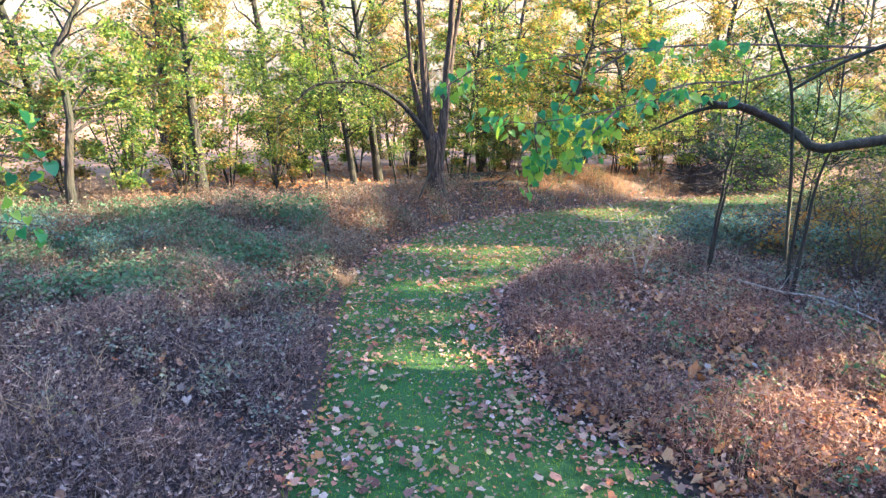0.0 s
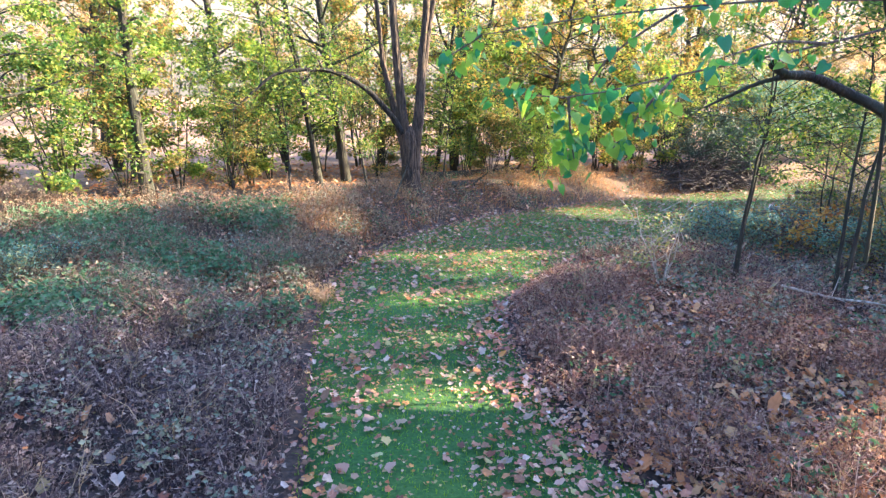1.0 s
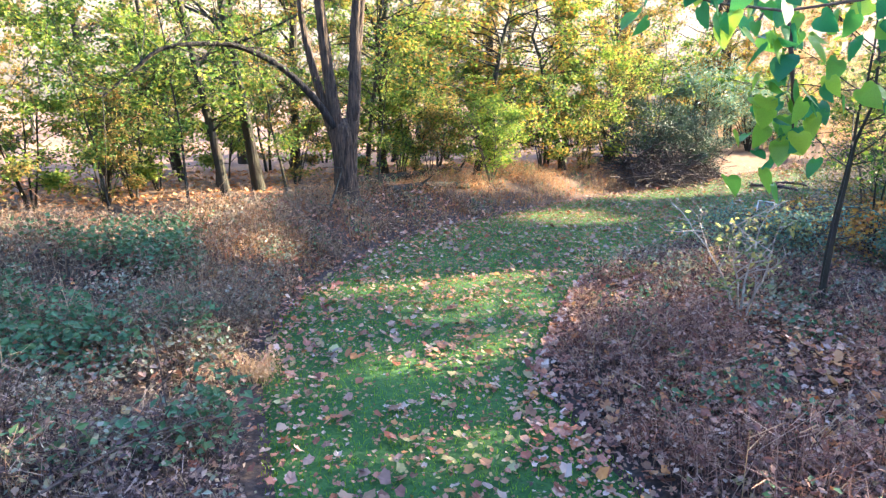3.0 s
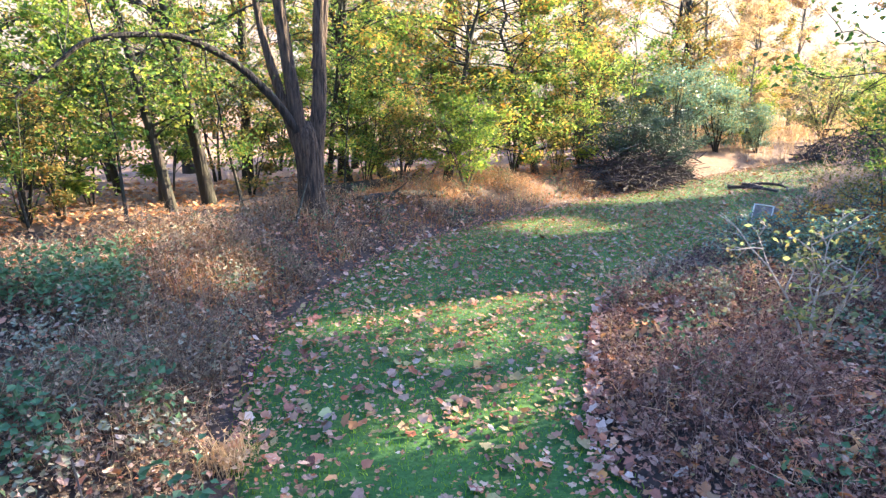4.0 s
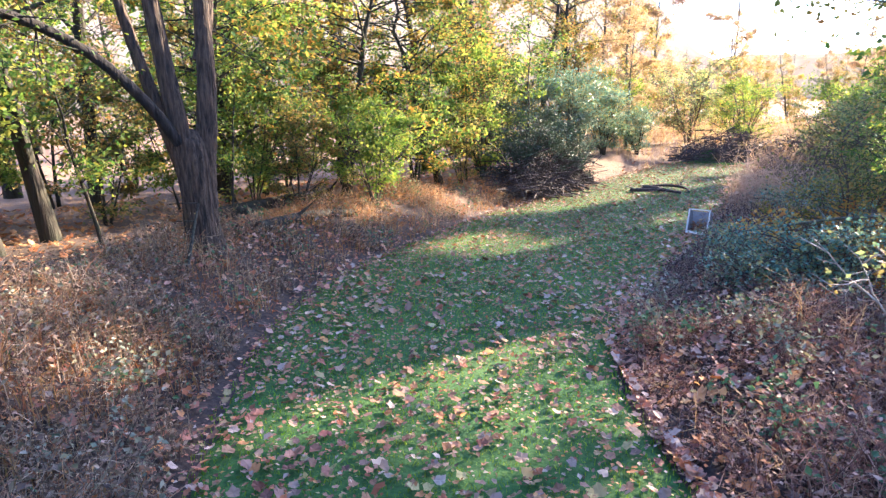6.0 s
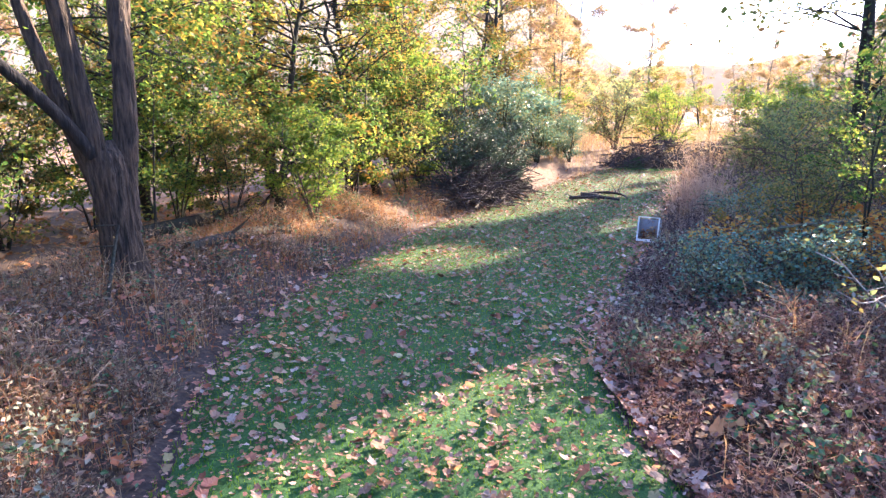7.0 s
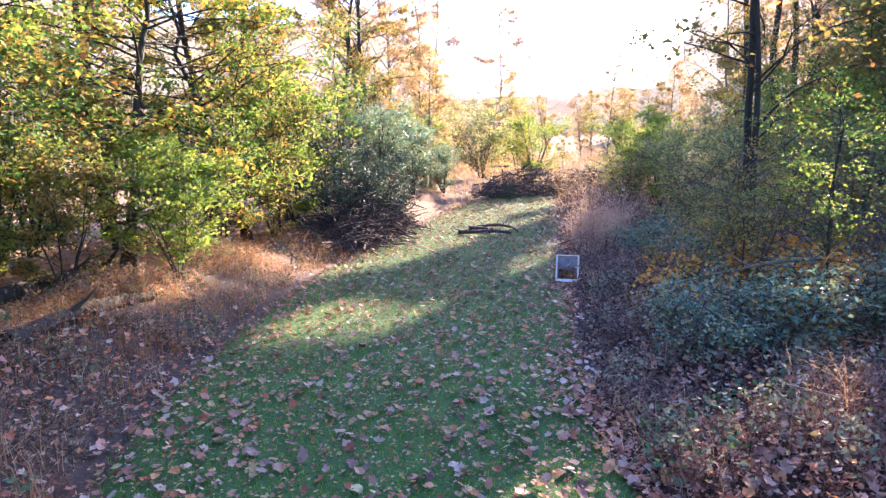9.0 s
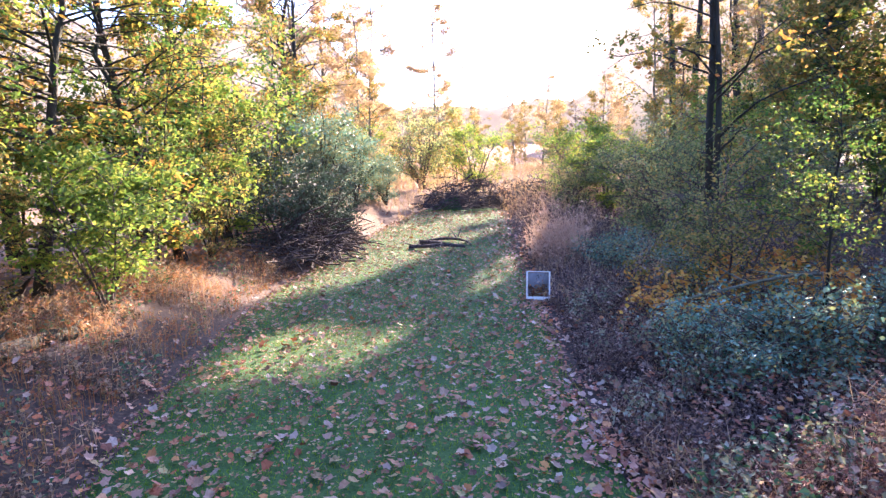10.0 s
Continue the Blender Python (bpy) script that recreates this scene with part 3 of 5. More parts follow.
for x, y, turn, size, which in (
        (-6.5, 17.5, 40, 1.1, tall_a), (-4.2, 20, 160, 1.0, tall_c), (-9.5, 20, 80, 1.2, tall_b), (-1.4, 21.5, 220, 1.1, tall_d), (0.3, 19.2, 10, 0.9, tall_b),
        (4.2, 17.8, 100, 0.8, tall_b), (6.6, 22.5, 190, 1.0, tall_a), (9.8, 22.0, 20, 1.1, tall_c), (12.5, 21.5, 260, 0.95, tall_d), (15.5, 22.5, 130, 1.0, tall_c),
        (-12, 15, 300, 1.2, tall_a), (-8.5, 13, 30, 1.0, tall_d), (18.5, 22, 70, 0.9, tall_d), (2.2, 24, 50, 1.2, tall_c), (-6, 26, 200, 1.3, tall_d), (8, 27, 330, 1.2, tall_a), (14, 28, 90, 1.2, tall_d)):
    again(which, x, y, turn, size)
for x, y, turn, size, which in (
        (-2.0, 15.3, 60, 1.0, bushy_b), (-4.7, 16.2, 10, 1.2, bushy_b), (-7.0, 14.8, 190, 1.1, bushy_c), (-1.2, 18.2, 100, 1.2, bushy_a), (1.2, 18.6, 200, 1.0, bushy_b),
        (3.9, 18.2, 20, 0.8, bushy_b), (4.9, 17.4, 140, 0.8, bushy_a), (6.0, 19.2, 280, 1.2, bushy_b), (9.3, 18.2, 30, 1.0, bushy_a), (10.4, 19.6, 120, 1.1, bushy_d),
        (-8.6, 17, 10, 1.3, bushy_a), (2.4, 20.5, 330, 1.2, bushy_d), (-3.6, 18.6, 250, 1.4, bushy_d), (12.2, 18.9, 50, 1.2, bushy_c), (13.6, 20.4, 60, 1.3, bushy_d), (-10, 13.2, 170, 1.3, bushy_d),
        (16.5, 20.6, 240, 1.3, bushy_c), (-2.9, 14.6, 200, 0.9, bushy_c), (-1.0, 15.6, 20, 0.8, bushy_c), (-5.9, 12.6, 100, 0.8, bushy_a), (-0.2, 17.4, 320, 0.9, bushy_a), (2.6, 17.8, 70, 0.9, bushy_c), (7.4, 20.8, 70, 1.2, bushy_a), (5.4, 16.7, 180, 0.7, bushy_c), (11.4, 18.0, 300, 1.0, bushy_b), (10.2, 17.6, 60, 0.7, bushy_c), (14.8, 19.8, 160, 1.2, bushy_a), (-7.8, 15.6, 60, 1.1, bushy_b), (18.5, 20.0, 200, 1.1, bushy_d), (0.2, 22.2, 140, 1.4, bushy_c), (4.5, 23, 0, 1.4, bushy_b), (8.4, 22.4, 210, 1.3, bushy_c)):
    again(which, x, y, turn, size)
for x, y, turn, size in ((2.0, 15.6, 80, 0.9), (4.0, 16.3, 200, 0.8), (5.2, 17.8, 300, 1.0), (8.7, 17.4, 150, 0.9), (10.6, 17.8, 20, 1.1), (12.9, 17.9, 250, 1.2), (0.9, 17.5, 120, 1.1), (-0.9, 14.9, 10, 0.8)):
    again(sapling, x, y, turn, size)
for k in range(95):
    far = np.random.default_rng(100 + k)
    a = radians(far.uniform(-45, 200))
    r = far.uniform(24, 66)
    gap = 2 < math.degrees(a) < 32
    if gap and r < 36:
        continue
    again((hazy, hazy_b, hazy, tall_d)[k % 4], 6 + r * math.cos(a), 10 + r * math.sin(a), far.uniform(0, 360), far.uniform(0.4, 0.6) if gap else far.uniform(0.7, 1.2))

for x, y, turn, size, which in ((18.2, 20.8, 30, 0.8, tall_c), (20.6, 22.0, 120, 1.0, tall_d), (23.2, 23.4, 220, 1.0, hazy), (21.8, 20.2, 80, 0.6, hazy), (26.5, 24.5, 300, 1.0, hazy), (24.5, 21.6, 10, 0.7, hazy_b), (17.0, 24.5, 160, 1.1, tall_c), (29.0, 23.2, 60, 0.9, hazy), (19.6, 18.9, 200, 0.45, hazy)):
    again(which, x, y, turn, size)
# small pale trees that fill the valley gap in place of haze
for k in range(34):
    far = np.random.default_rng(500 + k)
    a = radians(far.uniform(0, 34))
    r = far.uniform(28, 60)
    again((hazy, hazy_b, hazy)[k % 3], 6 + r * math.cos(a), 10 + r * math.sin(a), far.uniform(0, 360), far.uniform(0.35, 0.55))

again(layered, 9.8, 17.9, 130, 0.9)
again(layered, 4.9, 18.4, 260, 0.85)
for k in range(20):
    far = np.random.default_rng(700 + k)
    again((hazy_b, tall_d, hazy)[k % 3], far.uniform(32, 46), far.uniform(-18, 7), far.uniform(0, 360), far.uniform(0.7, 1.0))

# tall trees added beside the glade towards the sun, mostly unseen, to shade it
canopy = place(woody_plant("canopy_tree", "tall broad added shade tree with yellowing foliage", "tree", 12, 0.15, M_DARKBARK, M_OLIVE, 0.15, 6500, 46, 2.7, 0.2, (0.3, -0.2), 0.04, seed=29, group="canopy trees", twigs=6, tuft=0.18), 25.5, -3.4)
for x, y, turn, size in ((14.4, -4.6, 10, 1.0), (14.9, -2.2, 90, 1.0), (19.2, -3.4, 200, 1.1), (23.5, -4.4, 60, 1.2), (10.5, -7.5, 180, 1.1), (44.0, 2.5, 80, 1.6)):
    again(canopy, x, y, turn, size)


# crown gaps cut for sun patches: across the sun's way, along it, half widths
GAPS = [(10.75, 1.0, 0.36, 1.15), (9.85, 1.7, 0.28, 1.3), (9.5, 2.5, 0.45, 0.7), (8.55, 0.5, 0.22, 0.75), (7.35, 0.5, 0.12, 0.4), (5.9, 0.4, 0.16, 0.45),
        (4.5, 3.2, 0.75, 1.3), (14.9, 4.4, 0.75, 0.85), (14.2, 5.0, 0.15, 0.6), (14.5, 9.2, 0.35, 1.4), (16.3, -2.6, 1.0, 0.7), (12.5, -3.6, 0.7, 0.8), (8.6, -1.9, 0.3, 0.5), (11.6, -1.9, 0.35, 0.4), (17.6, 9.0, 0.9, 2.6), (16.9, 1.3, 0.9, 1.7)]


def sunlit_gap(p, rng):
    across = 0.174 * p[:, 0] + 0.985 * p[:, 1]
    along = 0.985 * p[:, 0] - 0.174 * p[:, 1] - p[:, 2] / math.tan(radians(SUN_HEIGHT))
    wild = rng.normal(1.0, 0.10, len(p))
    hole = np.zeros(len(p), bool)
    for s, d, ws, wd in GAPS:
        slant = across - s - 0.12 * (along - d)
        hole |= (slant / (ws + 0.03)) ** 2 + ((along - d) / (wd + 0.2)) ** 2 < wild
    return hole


def sunward_tree(s, d, height, low, width, leaf, leaves, mat, seed, label):
    """A tall tree added towards the sun to cast shade, its crown a stack of leafy clumps with gaps."""
    rng = np.random.default_rng(seed)
    x, y = 0.985 * d + 0.174 * s, -0.174 * d + 0.985 * s
    z = float(height_at(x, y))
    root = thing("canopy_tree", x, y, z, label, "tree", "canopy trees")
    at = np.array([x, y, z])
    wood = Soup()
    line = bent((0, 0, -0.1), (rng.normal(0, 0.3), rng.normal(0, 0.3), height * 0.97), 12, 0.03, 0, rng)
    frac = np.linspace(0, 1, 12)
    tube(wood, line, (0.05 + 0.009 * height) * (1.0 - 0.85 * frac) * (1 + 0.5 * np.exp(-frac * height / 0.4)), 10, 0.06, rng)
    under("trunk", wood.mesh("trunk", M_DARKBARK, True), root)
    bough, crown, tips = Soup(), Soup(), []
    n = int(height * 8)
    for k in range(n):
        g = low + (1 - low) * (k + rng.uniform(0, 1)) / n
        p = np.array([np.interp(g, frac, line[:, j]) for j in range(3)])
        az = rng.uniform(0, 6.283)
        reach = width * rng.uniform(0.45, 1.15) * (1.0 - 0.35 * max(0, (g - 0.75) / 0.25))
        way = unit(np.array([math.cos(az), math.sin(az), rng.uniform(-0.05, 0.5)]))
        limb = bent(p, p + way * reach, 7, 0.15, 0.03, rng)
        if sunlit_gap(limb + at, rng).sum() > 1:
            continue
        tube(bough, limb, np.linspace(0.03 * (1.1 - g) + 0.008, 0.004, 7), 5, 0, rng)
        tips.append(limb[1:])
        for q in range(4):
            start = limb[rng.integers(2, 7)]
            twig = bent(start, start + unit(way + 0.9 * rng.standard_normal(3)) * reach * rng.uniform(0.25, 0.5), 6, 0.1, 0, rng)
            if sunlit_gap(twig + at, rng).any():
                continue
            tube(bough, twig, np.linspace(0.006, 0.003, 6), 3, 0, rng)
            tips.append(twig)
    tips = np.array(tips)
    i = rng.integers(0, len(tips), leaves)
    p = tips[i, rng.integers(1, 6, leaves)] + rng.standard_normal((leaves, 3)) * np.array([0.2, 0.2, 0.14])
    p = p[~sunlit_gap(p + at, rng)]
    tagged(under("branchwork", bough.mesh("branchwork", M_DARKBARK, True), root), kind="stuff")
    leaves_at(crown, p, leaf, 0.62, 0.45, 0.3, rng)
    tagged(under("crown", crown.mesh("crown", mat), root), kind="stuff")


# a near and a far row of added shade casters, mostly out of view
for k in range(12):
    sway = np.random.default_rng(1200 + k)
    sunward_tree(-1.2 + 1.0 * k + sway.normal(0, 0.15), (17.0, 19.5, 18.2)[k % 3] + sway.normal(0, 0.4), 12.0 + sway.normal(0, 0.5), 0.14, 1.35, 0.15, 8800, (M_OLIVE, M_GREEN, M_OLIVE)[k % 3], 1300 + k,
                 ("tall added shade tree with yellowing olive leaves", "tall added shade tree with dense green leaves", "tall added shade tree with dull olive and rust leaves")[k % 3])
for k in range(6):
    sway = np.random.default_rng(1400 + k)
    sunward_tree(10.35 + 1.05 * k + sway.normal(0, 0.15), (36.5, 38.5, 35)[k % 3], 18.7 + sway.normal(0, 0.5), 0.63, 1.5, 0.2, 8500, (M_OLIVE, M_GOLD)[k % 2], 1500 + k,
                 ("very tall added shade tree with olive leaves in its upper crown", "very tall added shade tree with golden leaves in its upper crown")[k % 2])
crooked = place(woody_plant("crooked_tree", "crooked dark tree with twisted limbs and olive leaves", "tree", 6.5, 0.09, M_DARKBARK, M_GREEN, 0.08, 2600, 26, 1.8, 0.22, (-0.8, 0.4), 0.22, seed=53, group="crooked trees", twigs=5, tuft=0.12), -4.3, 12.2)
again(crooked, -6.0, 13.4, 140, 1.1)
again(crooked, -7.6, 11.6, 250, 0.9)
for x, y, turn, size, which in ((13.4, 4.6, 120, 1.0, bushy_c), (18.0, 7.4, 300, 0.9, bushy_d), (18.5, 5.0, 60, 1.2, bushy_a), (21.5, 9.4, 10, 1.2, bushy_d), (12.8, 2.4, 80, 1.1, bushy_a)):
    again(which, x, y, turn, size)
for k in range(60):
    far = np.random.default_rng(300 + k)
    a = radians(far.uniform(-25, 50))
    r = far.uniform(18.5, 46)
    x, y = 6 + r * math.cos(a), 10 + r * math.sin(a)
    again((bushy_d, bushy_b, bushy_d, bushy_c)[k % 4], x, y, far.uniform(0, 360), far.uniform(0.5, 0.85))

for k in range(14):
    far = np.random.default_rng(900 + k)
    again((bushy_d, bushy_b, bushy_a)[k % 3], far.uniform(16.5, 30), far.uniform(2.5, 8.5), far.uniform(0, 360), far.uniform(0.9, 1.25))

# bushes along the glade
place(woody_plant("yellow_green_bush", "bright yellow-green bush with thin brown stems on the bank", "bush", 1.65, 0.016, M_TWIG, M_LIME, 0.065, 9000, 70, 1.05, 0.2, (0, 0), 0.06, stems=6, fork=0.38, seed=31, sides=5, twigs=6, tuft=0.08), 6.6, 16.1)
blue_bush = place(woody_plant("blue_green_bush", "large rounded blue-green bush beside the glade", "bush", 2.7, 0.03, M_DARKBARK, M_BLUE, 0.07, 12000, 80, 1.2, 0.08, (0, 0), 0.06, stems=8, fork=0.32, seed=32, sides=5, twigs=6, tuft=0.12), 15.4, 18.4)
again(blue_bush, 17.6, 18.5, 120, 0.85)
again(blue_bush, 19.4, 18.3, 240, 0.6)
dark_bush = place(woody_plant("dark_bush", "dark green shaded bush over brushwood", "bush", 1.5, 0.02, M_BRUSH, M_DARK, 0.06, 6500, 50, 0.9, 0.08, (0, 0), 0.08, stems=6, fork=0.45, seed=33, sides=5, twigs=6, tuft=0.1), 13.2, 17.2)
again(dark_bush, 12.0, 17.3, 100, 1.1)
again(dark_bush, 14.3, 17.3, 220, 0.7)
olive_a = place(woody_plant("olive_bush", "rounded olive-green bush with small leaves", "bush", 1.9, 0.02, M_TWIG, M_SAGE, 0.055, 7000, 70, 1.0, 0.06, (0, 0), 0.07, stems=7, fork=0.35, seed=34, group="bushes beside the glade", sides=5, twigs=6, tuft=0.1), 12.7, 9.6)
lime_b = place(woody_plant("sunlit_bush", "sunlit yellow-green bush with a loose outline", "bush", 2.2, 0.025, M_TWIG, M_LIME, 0.06, 6500, 60, 1.0, 0.06, (0, 0), 0.07, stems=6, fork=0.3, seed=35, group="bushes beside the glade", sides=5, twigs=6, tuft=0.1), 17.5, 11.2)
for x, y, turn, size, which in ((15.0, 10.2, 70, 0.9, olive_a), (10.7, 9.3, 200, 0.6, olive_a), (17.2, 12.0, 250, 0.8, olive_a), (21.5, 12.4, 120, 1.2, lime_b), (19.5, 9.2, 10, 1.3, olive_a), (23.5, 16.4, 300, 1.1, lime_b), (13.9, 7.4, 40, 1.0, olive_a), (16.5, 7.8, 140, 1.2, lime_b), (24.5, 19, 30, 1.5, olive_a), (20.5, 20, 100, 1.2, lime_b)):
    again(which, x, y, turn, size)
blue_low = place(woody_plant("blue_green_shrub", "low bluish-green shrub among dry weeds", "bush", 0.62, 0.010, M_TWIG, M_BLUE, 0.045, 3200, 60, 0.6, 0.08, (0, 0), 0.08, stems=8, fork=0.6, seed=36, group="low shrubs", sides=4, twigs=5, tuft=0.09), 6.9, 8.95)
for x, y, turn, size in ((6.6, 9.55, 200, 0.85), (7.7, 7.9, 90, 1.0), (9.6, 9.3, 300, 0.8), (10.2, 9.9, 140, 0.9), (11.4, 10.6, 20, 0.9), (-4.2, 10.0, 60, 0.9), (-2.8, 9.6, 10, 0.7), (-5.6, 9.2, 150, 1.0)):
    again(blue_low, x, y, turn, size)
thicket = place(woody_plant("leafy_thicket", "tangled shrub with small dark green leaves", "bush", 1.7, 0.016, M_TWIG, M_OLIVE, 0.045, 3000, 44, 0.8, 0.12, (0, 0), 0.08, stems=5, fork=0.25, seed=37, group="thicket", sides=5, twigs=5), 8.8, 9.2)
again(thicket, 7.4, 7.0, 250, 1.0)
again(thicket, 9.0, 6.6, 20, 1.2)
place(woody_plant("pale_stemmed_shrub", "small shrub with whitish stems and cream-green leaves", "shrub", 1.15, 0.012, M_WHITEBARK, M_SAGE, 0.05, 380, 20, 0.45, 0.3, (0, 0), 0.09, stems=4, fork=0.3, seed=38, sides=5, twigs=3, tuft=0.06), 4.5, 7.7)
thin = place(woody_plant("thin_sapling", "thin dark sapling with a pale scarred base", "sapling", 3.6, 0.024, M_DARKBARK, M_GREEN, 0.055, 2200, 30, 0.95, 0.38, (0.1, 0), 0.06, stems=2, fork=0.06, seed=39, group="saplings in the weeds", sides=6, twigs=5, tuft=0.09), 5.5, 7.65)
again(thin, 7.7, 8.55, 130, 0.68)
again(thin, 5.75, 6.4, 60, 1.0)
amber = place(woody_plant("amber_bramble", "low arching bramble with orange and yellow leaves", "bramble", 0.45, 0.008, M_TWIG, M_AMBER, 0.055, 1100, 30, 0.7, 0.1, (0, 0), 0.12, stems=5, fork=1.2, seed=54, group="brambles", sides=4, twigs=4, tuft=0.06, rise=(-0.1, 0.3)), 7.9, 8.8, 0, 1.3)
again(amber, 8.4, 9.5, 100, 1.2)
again(amber, 8.7, 8.4, 200, 1.3)
golden = place(woody_plant("golden_bramble", "low bramble with yellow-green autumn leaves", "bramble", 0.8, 0.009, M_TWIG, M_GOLD, 0.06, 700, 24, 0.7, 0.2, (0, 0), 0.12, stems=5, fork=0.7, seed=55, group="brambles", sides=4, twigs=4, tuft=0.07), 10.2, 8.2)
again(golden, 9.2, 7.4, 60, 1.1)
again(golden, 11.0, 8.0, 200, 1.2)
again(golden, 8.9, 9.9, 20, 0.7)
glade_tree = place(woody_plant("twin_stemmed_tree", "twin-stemmed tree with sparse yellowing leaves", "tree", 8.5, 0.065, M_DARKBARK, M_GOLD, 0.09, 2300, 40, 2.3, 0.14, (0.2, 0), 0.04, rise=(0.0, 0.5), stems=2, fork=0.02, seed=40, twigs=6), 12.0, 9.15)


# ---- the tree that hangs over the weeds: bowed limb and heart-shaped leaves ----
def heart_leaf(name, mat, fold, curl):
    """A heart-shaped leaf, 1 long, with its stalk end at the origin and its tip along -z."""
    outline = [(0, -0.02), (0.20, 0.10), (0.40, 0.02), (0.46, -0.22), (0.36, -0.52), (0.16, -0.82), (0, -1.0)]
    v, f = [], []
    for x, z in outline:
        v.append((0, curl * z * z, min(z, -0.02)))
    k = len(v)
    for sgn in (1, -1):
        base = len(v)
        for x, z in outline[1:-1]:
            v.append((sgn * x, curl * z * z + fold * abs(x), z))
        f.append((0, base, 1) if sgn > 0 else (0, 1, base))
        for i in range(len(outline) - 3):
            q = (i + 1, base + i, base + i + 1)
            f.append(q if sgn > 0 else q[::-1])
            q = (i + 1, base + i + 1, i + 2)
            f.append(q if sgn > 0 else q[::-1])
        i = len(outline) - 3
        q = (i + 1, base + i, i + 2)
        f.append(q if sgn > 0 else q[::-1])
    return mesh_of(name, v, f, mat, True)


def overhanging_tree():
    rng = np.random.default_rng(9)
    x, y = 6.3, 4.4
    z = float(height_at(x, y))
    at = np.array([x, y, z])
    root = thing("overhanging_tree", x, y, z, "tree with a bowed dark limb and heart-shaped green leaves", "tree")

    def limb(name, pts, r0, r1, mat=M_DARKBARK, n=18, sides=9):
        s = Soup()
        p = smooth_path(pts, n) - at
        tube(s, p, np.linspace(r0, r1, n), sides, 0.06, rng)
        return under(name, s.mesh(name, mat, True), root), p

    limb("trunk", [(6.3, 4.4, -0.1), (6.25, 4.5, 1.0), (6.15, 4.55, 2.0), (6.3, 4.5, 3.5), (6.6, 4.4, 6.5)], 0.15, 0.06, n=14, sides=12)
    limb("limb", [(6.2, 4.6, 1.9), (5.6, 4.85, 2.28), (5.1, 5.0, 2.24), (4.72, 5.15, 2.17), (4.62, 5.3, 2.30), (4.42, 5.5, 2.45), (4.1, 5.5, 2.55), (3.9, 5.52, 2.55), (3.72, 5.5, 2.63)], 0.05, 0.03)
    limb("limb", [(4.0, 5.5, 2.55), (3.75, 5.6, 2.5), (3.55, 5.75, 2.38), (3.4, 5.8, 2.3)], 0.022, 0.008, n=10)
    limb("limb", [(4.6, 5.2, 1.1), (4.45, 5.1, 1.9), (4.2, 4.95, 2.68), (3.98, 4.85, 2.95), (3.7, 4.75, 3.3)], 0.016, 0.009, n=12)
    limb("limb", [(4.2, 4.95, 2.68), (4.5, 4.8, 2.9), (4.9, 4.6, 3.1), (5.6, 4.5, 3.3), (6.25, 4.5, 3.4)], 0.012, 0.025, n=12)
    twigs, boughs = [], []
    for pts in ([(6.25, 4.5, 3.3), (5.0, 4.9, 3.05), (3.9, 5.2, 2.75), (2.9, 5.5, 2.52), (2.2, 5.75, 2.36), (1.65, 5.85, 2.4)],
                [(2.9, 5.5, 2.52), (2.6, 5.4, 2.28), (2.4, 5.45, 2.0)],
                [(3.9, 5.2, 2.75), (3.3, 5.0, 2.72), (2.9, 4.95, 2.62)],
                [(5.0, 4.9, 3.05), (3.8, 5.6, 3.1), (2.6, 6.1, 3.0), (1.7, 6.4, 2.85)],
                [(2.2, 5.8, 2.36), (2.2, 5.75, 2.15), (2.25, 5.75, 1.9)],
                [(3.1, 5.85, 3.03), (2.7, 6.1, 2.7), (2.5, 6.2, 2.35)],
                [(1.7, 6.4, 2.85), (1.4, 6.5, 2.65)]):
        bough, line = limb("twig", pts, 0.013, 0.004, M_TWIG, 12, 6)
        boughs.append(bough)
        twigs.append(line)
    shapes = [heart_leaf("leaf", M_HERO, fd, cu) for fd, cu in ((0.15, 0.10), (0.3, -0.15), (0.22, 0.25), (0.08, 0.0))]
    for k in range(300):
        w = (0, 1, 1, 2, 3, 3, 4, 4, 5, 6, 0)[k % 11]
        tw = twigs[w]
        p = tw[rng.integers(3 if k % 11 not in (0, 10) else 6, 12)] + rng.standard_normal(3) * np.array([0.09, 0.09, 0.06]) - np.array([0, 0, 0.03])
        size = rng.uniform(0.06, 0.115)
        m = Matrix.Translation(p) @ Euler((rng.normal(0, 0.5), rng.normal(0, 0.45), rng.uniform(0, 6.28))).to_matrix().to_4x4() @ Matrix.Scale(size, 4)
        under("leaf", shapes[k % 4], boughs[w], "", m)


overhanging_tree()


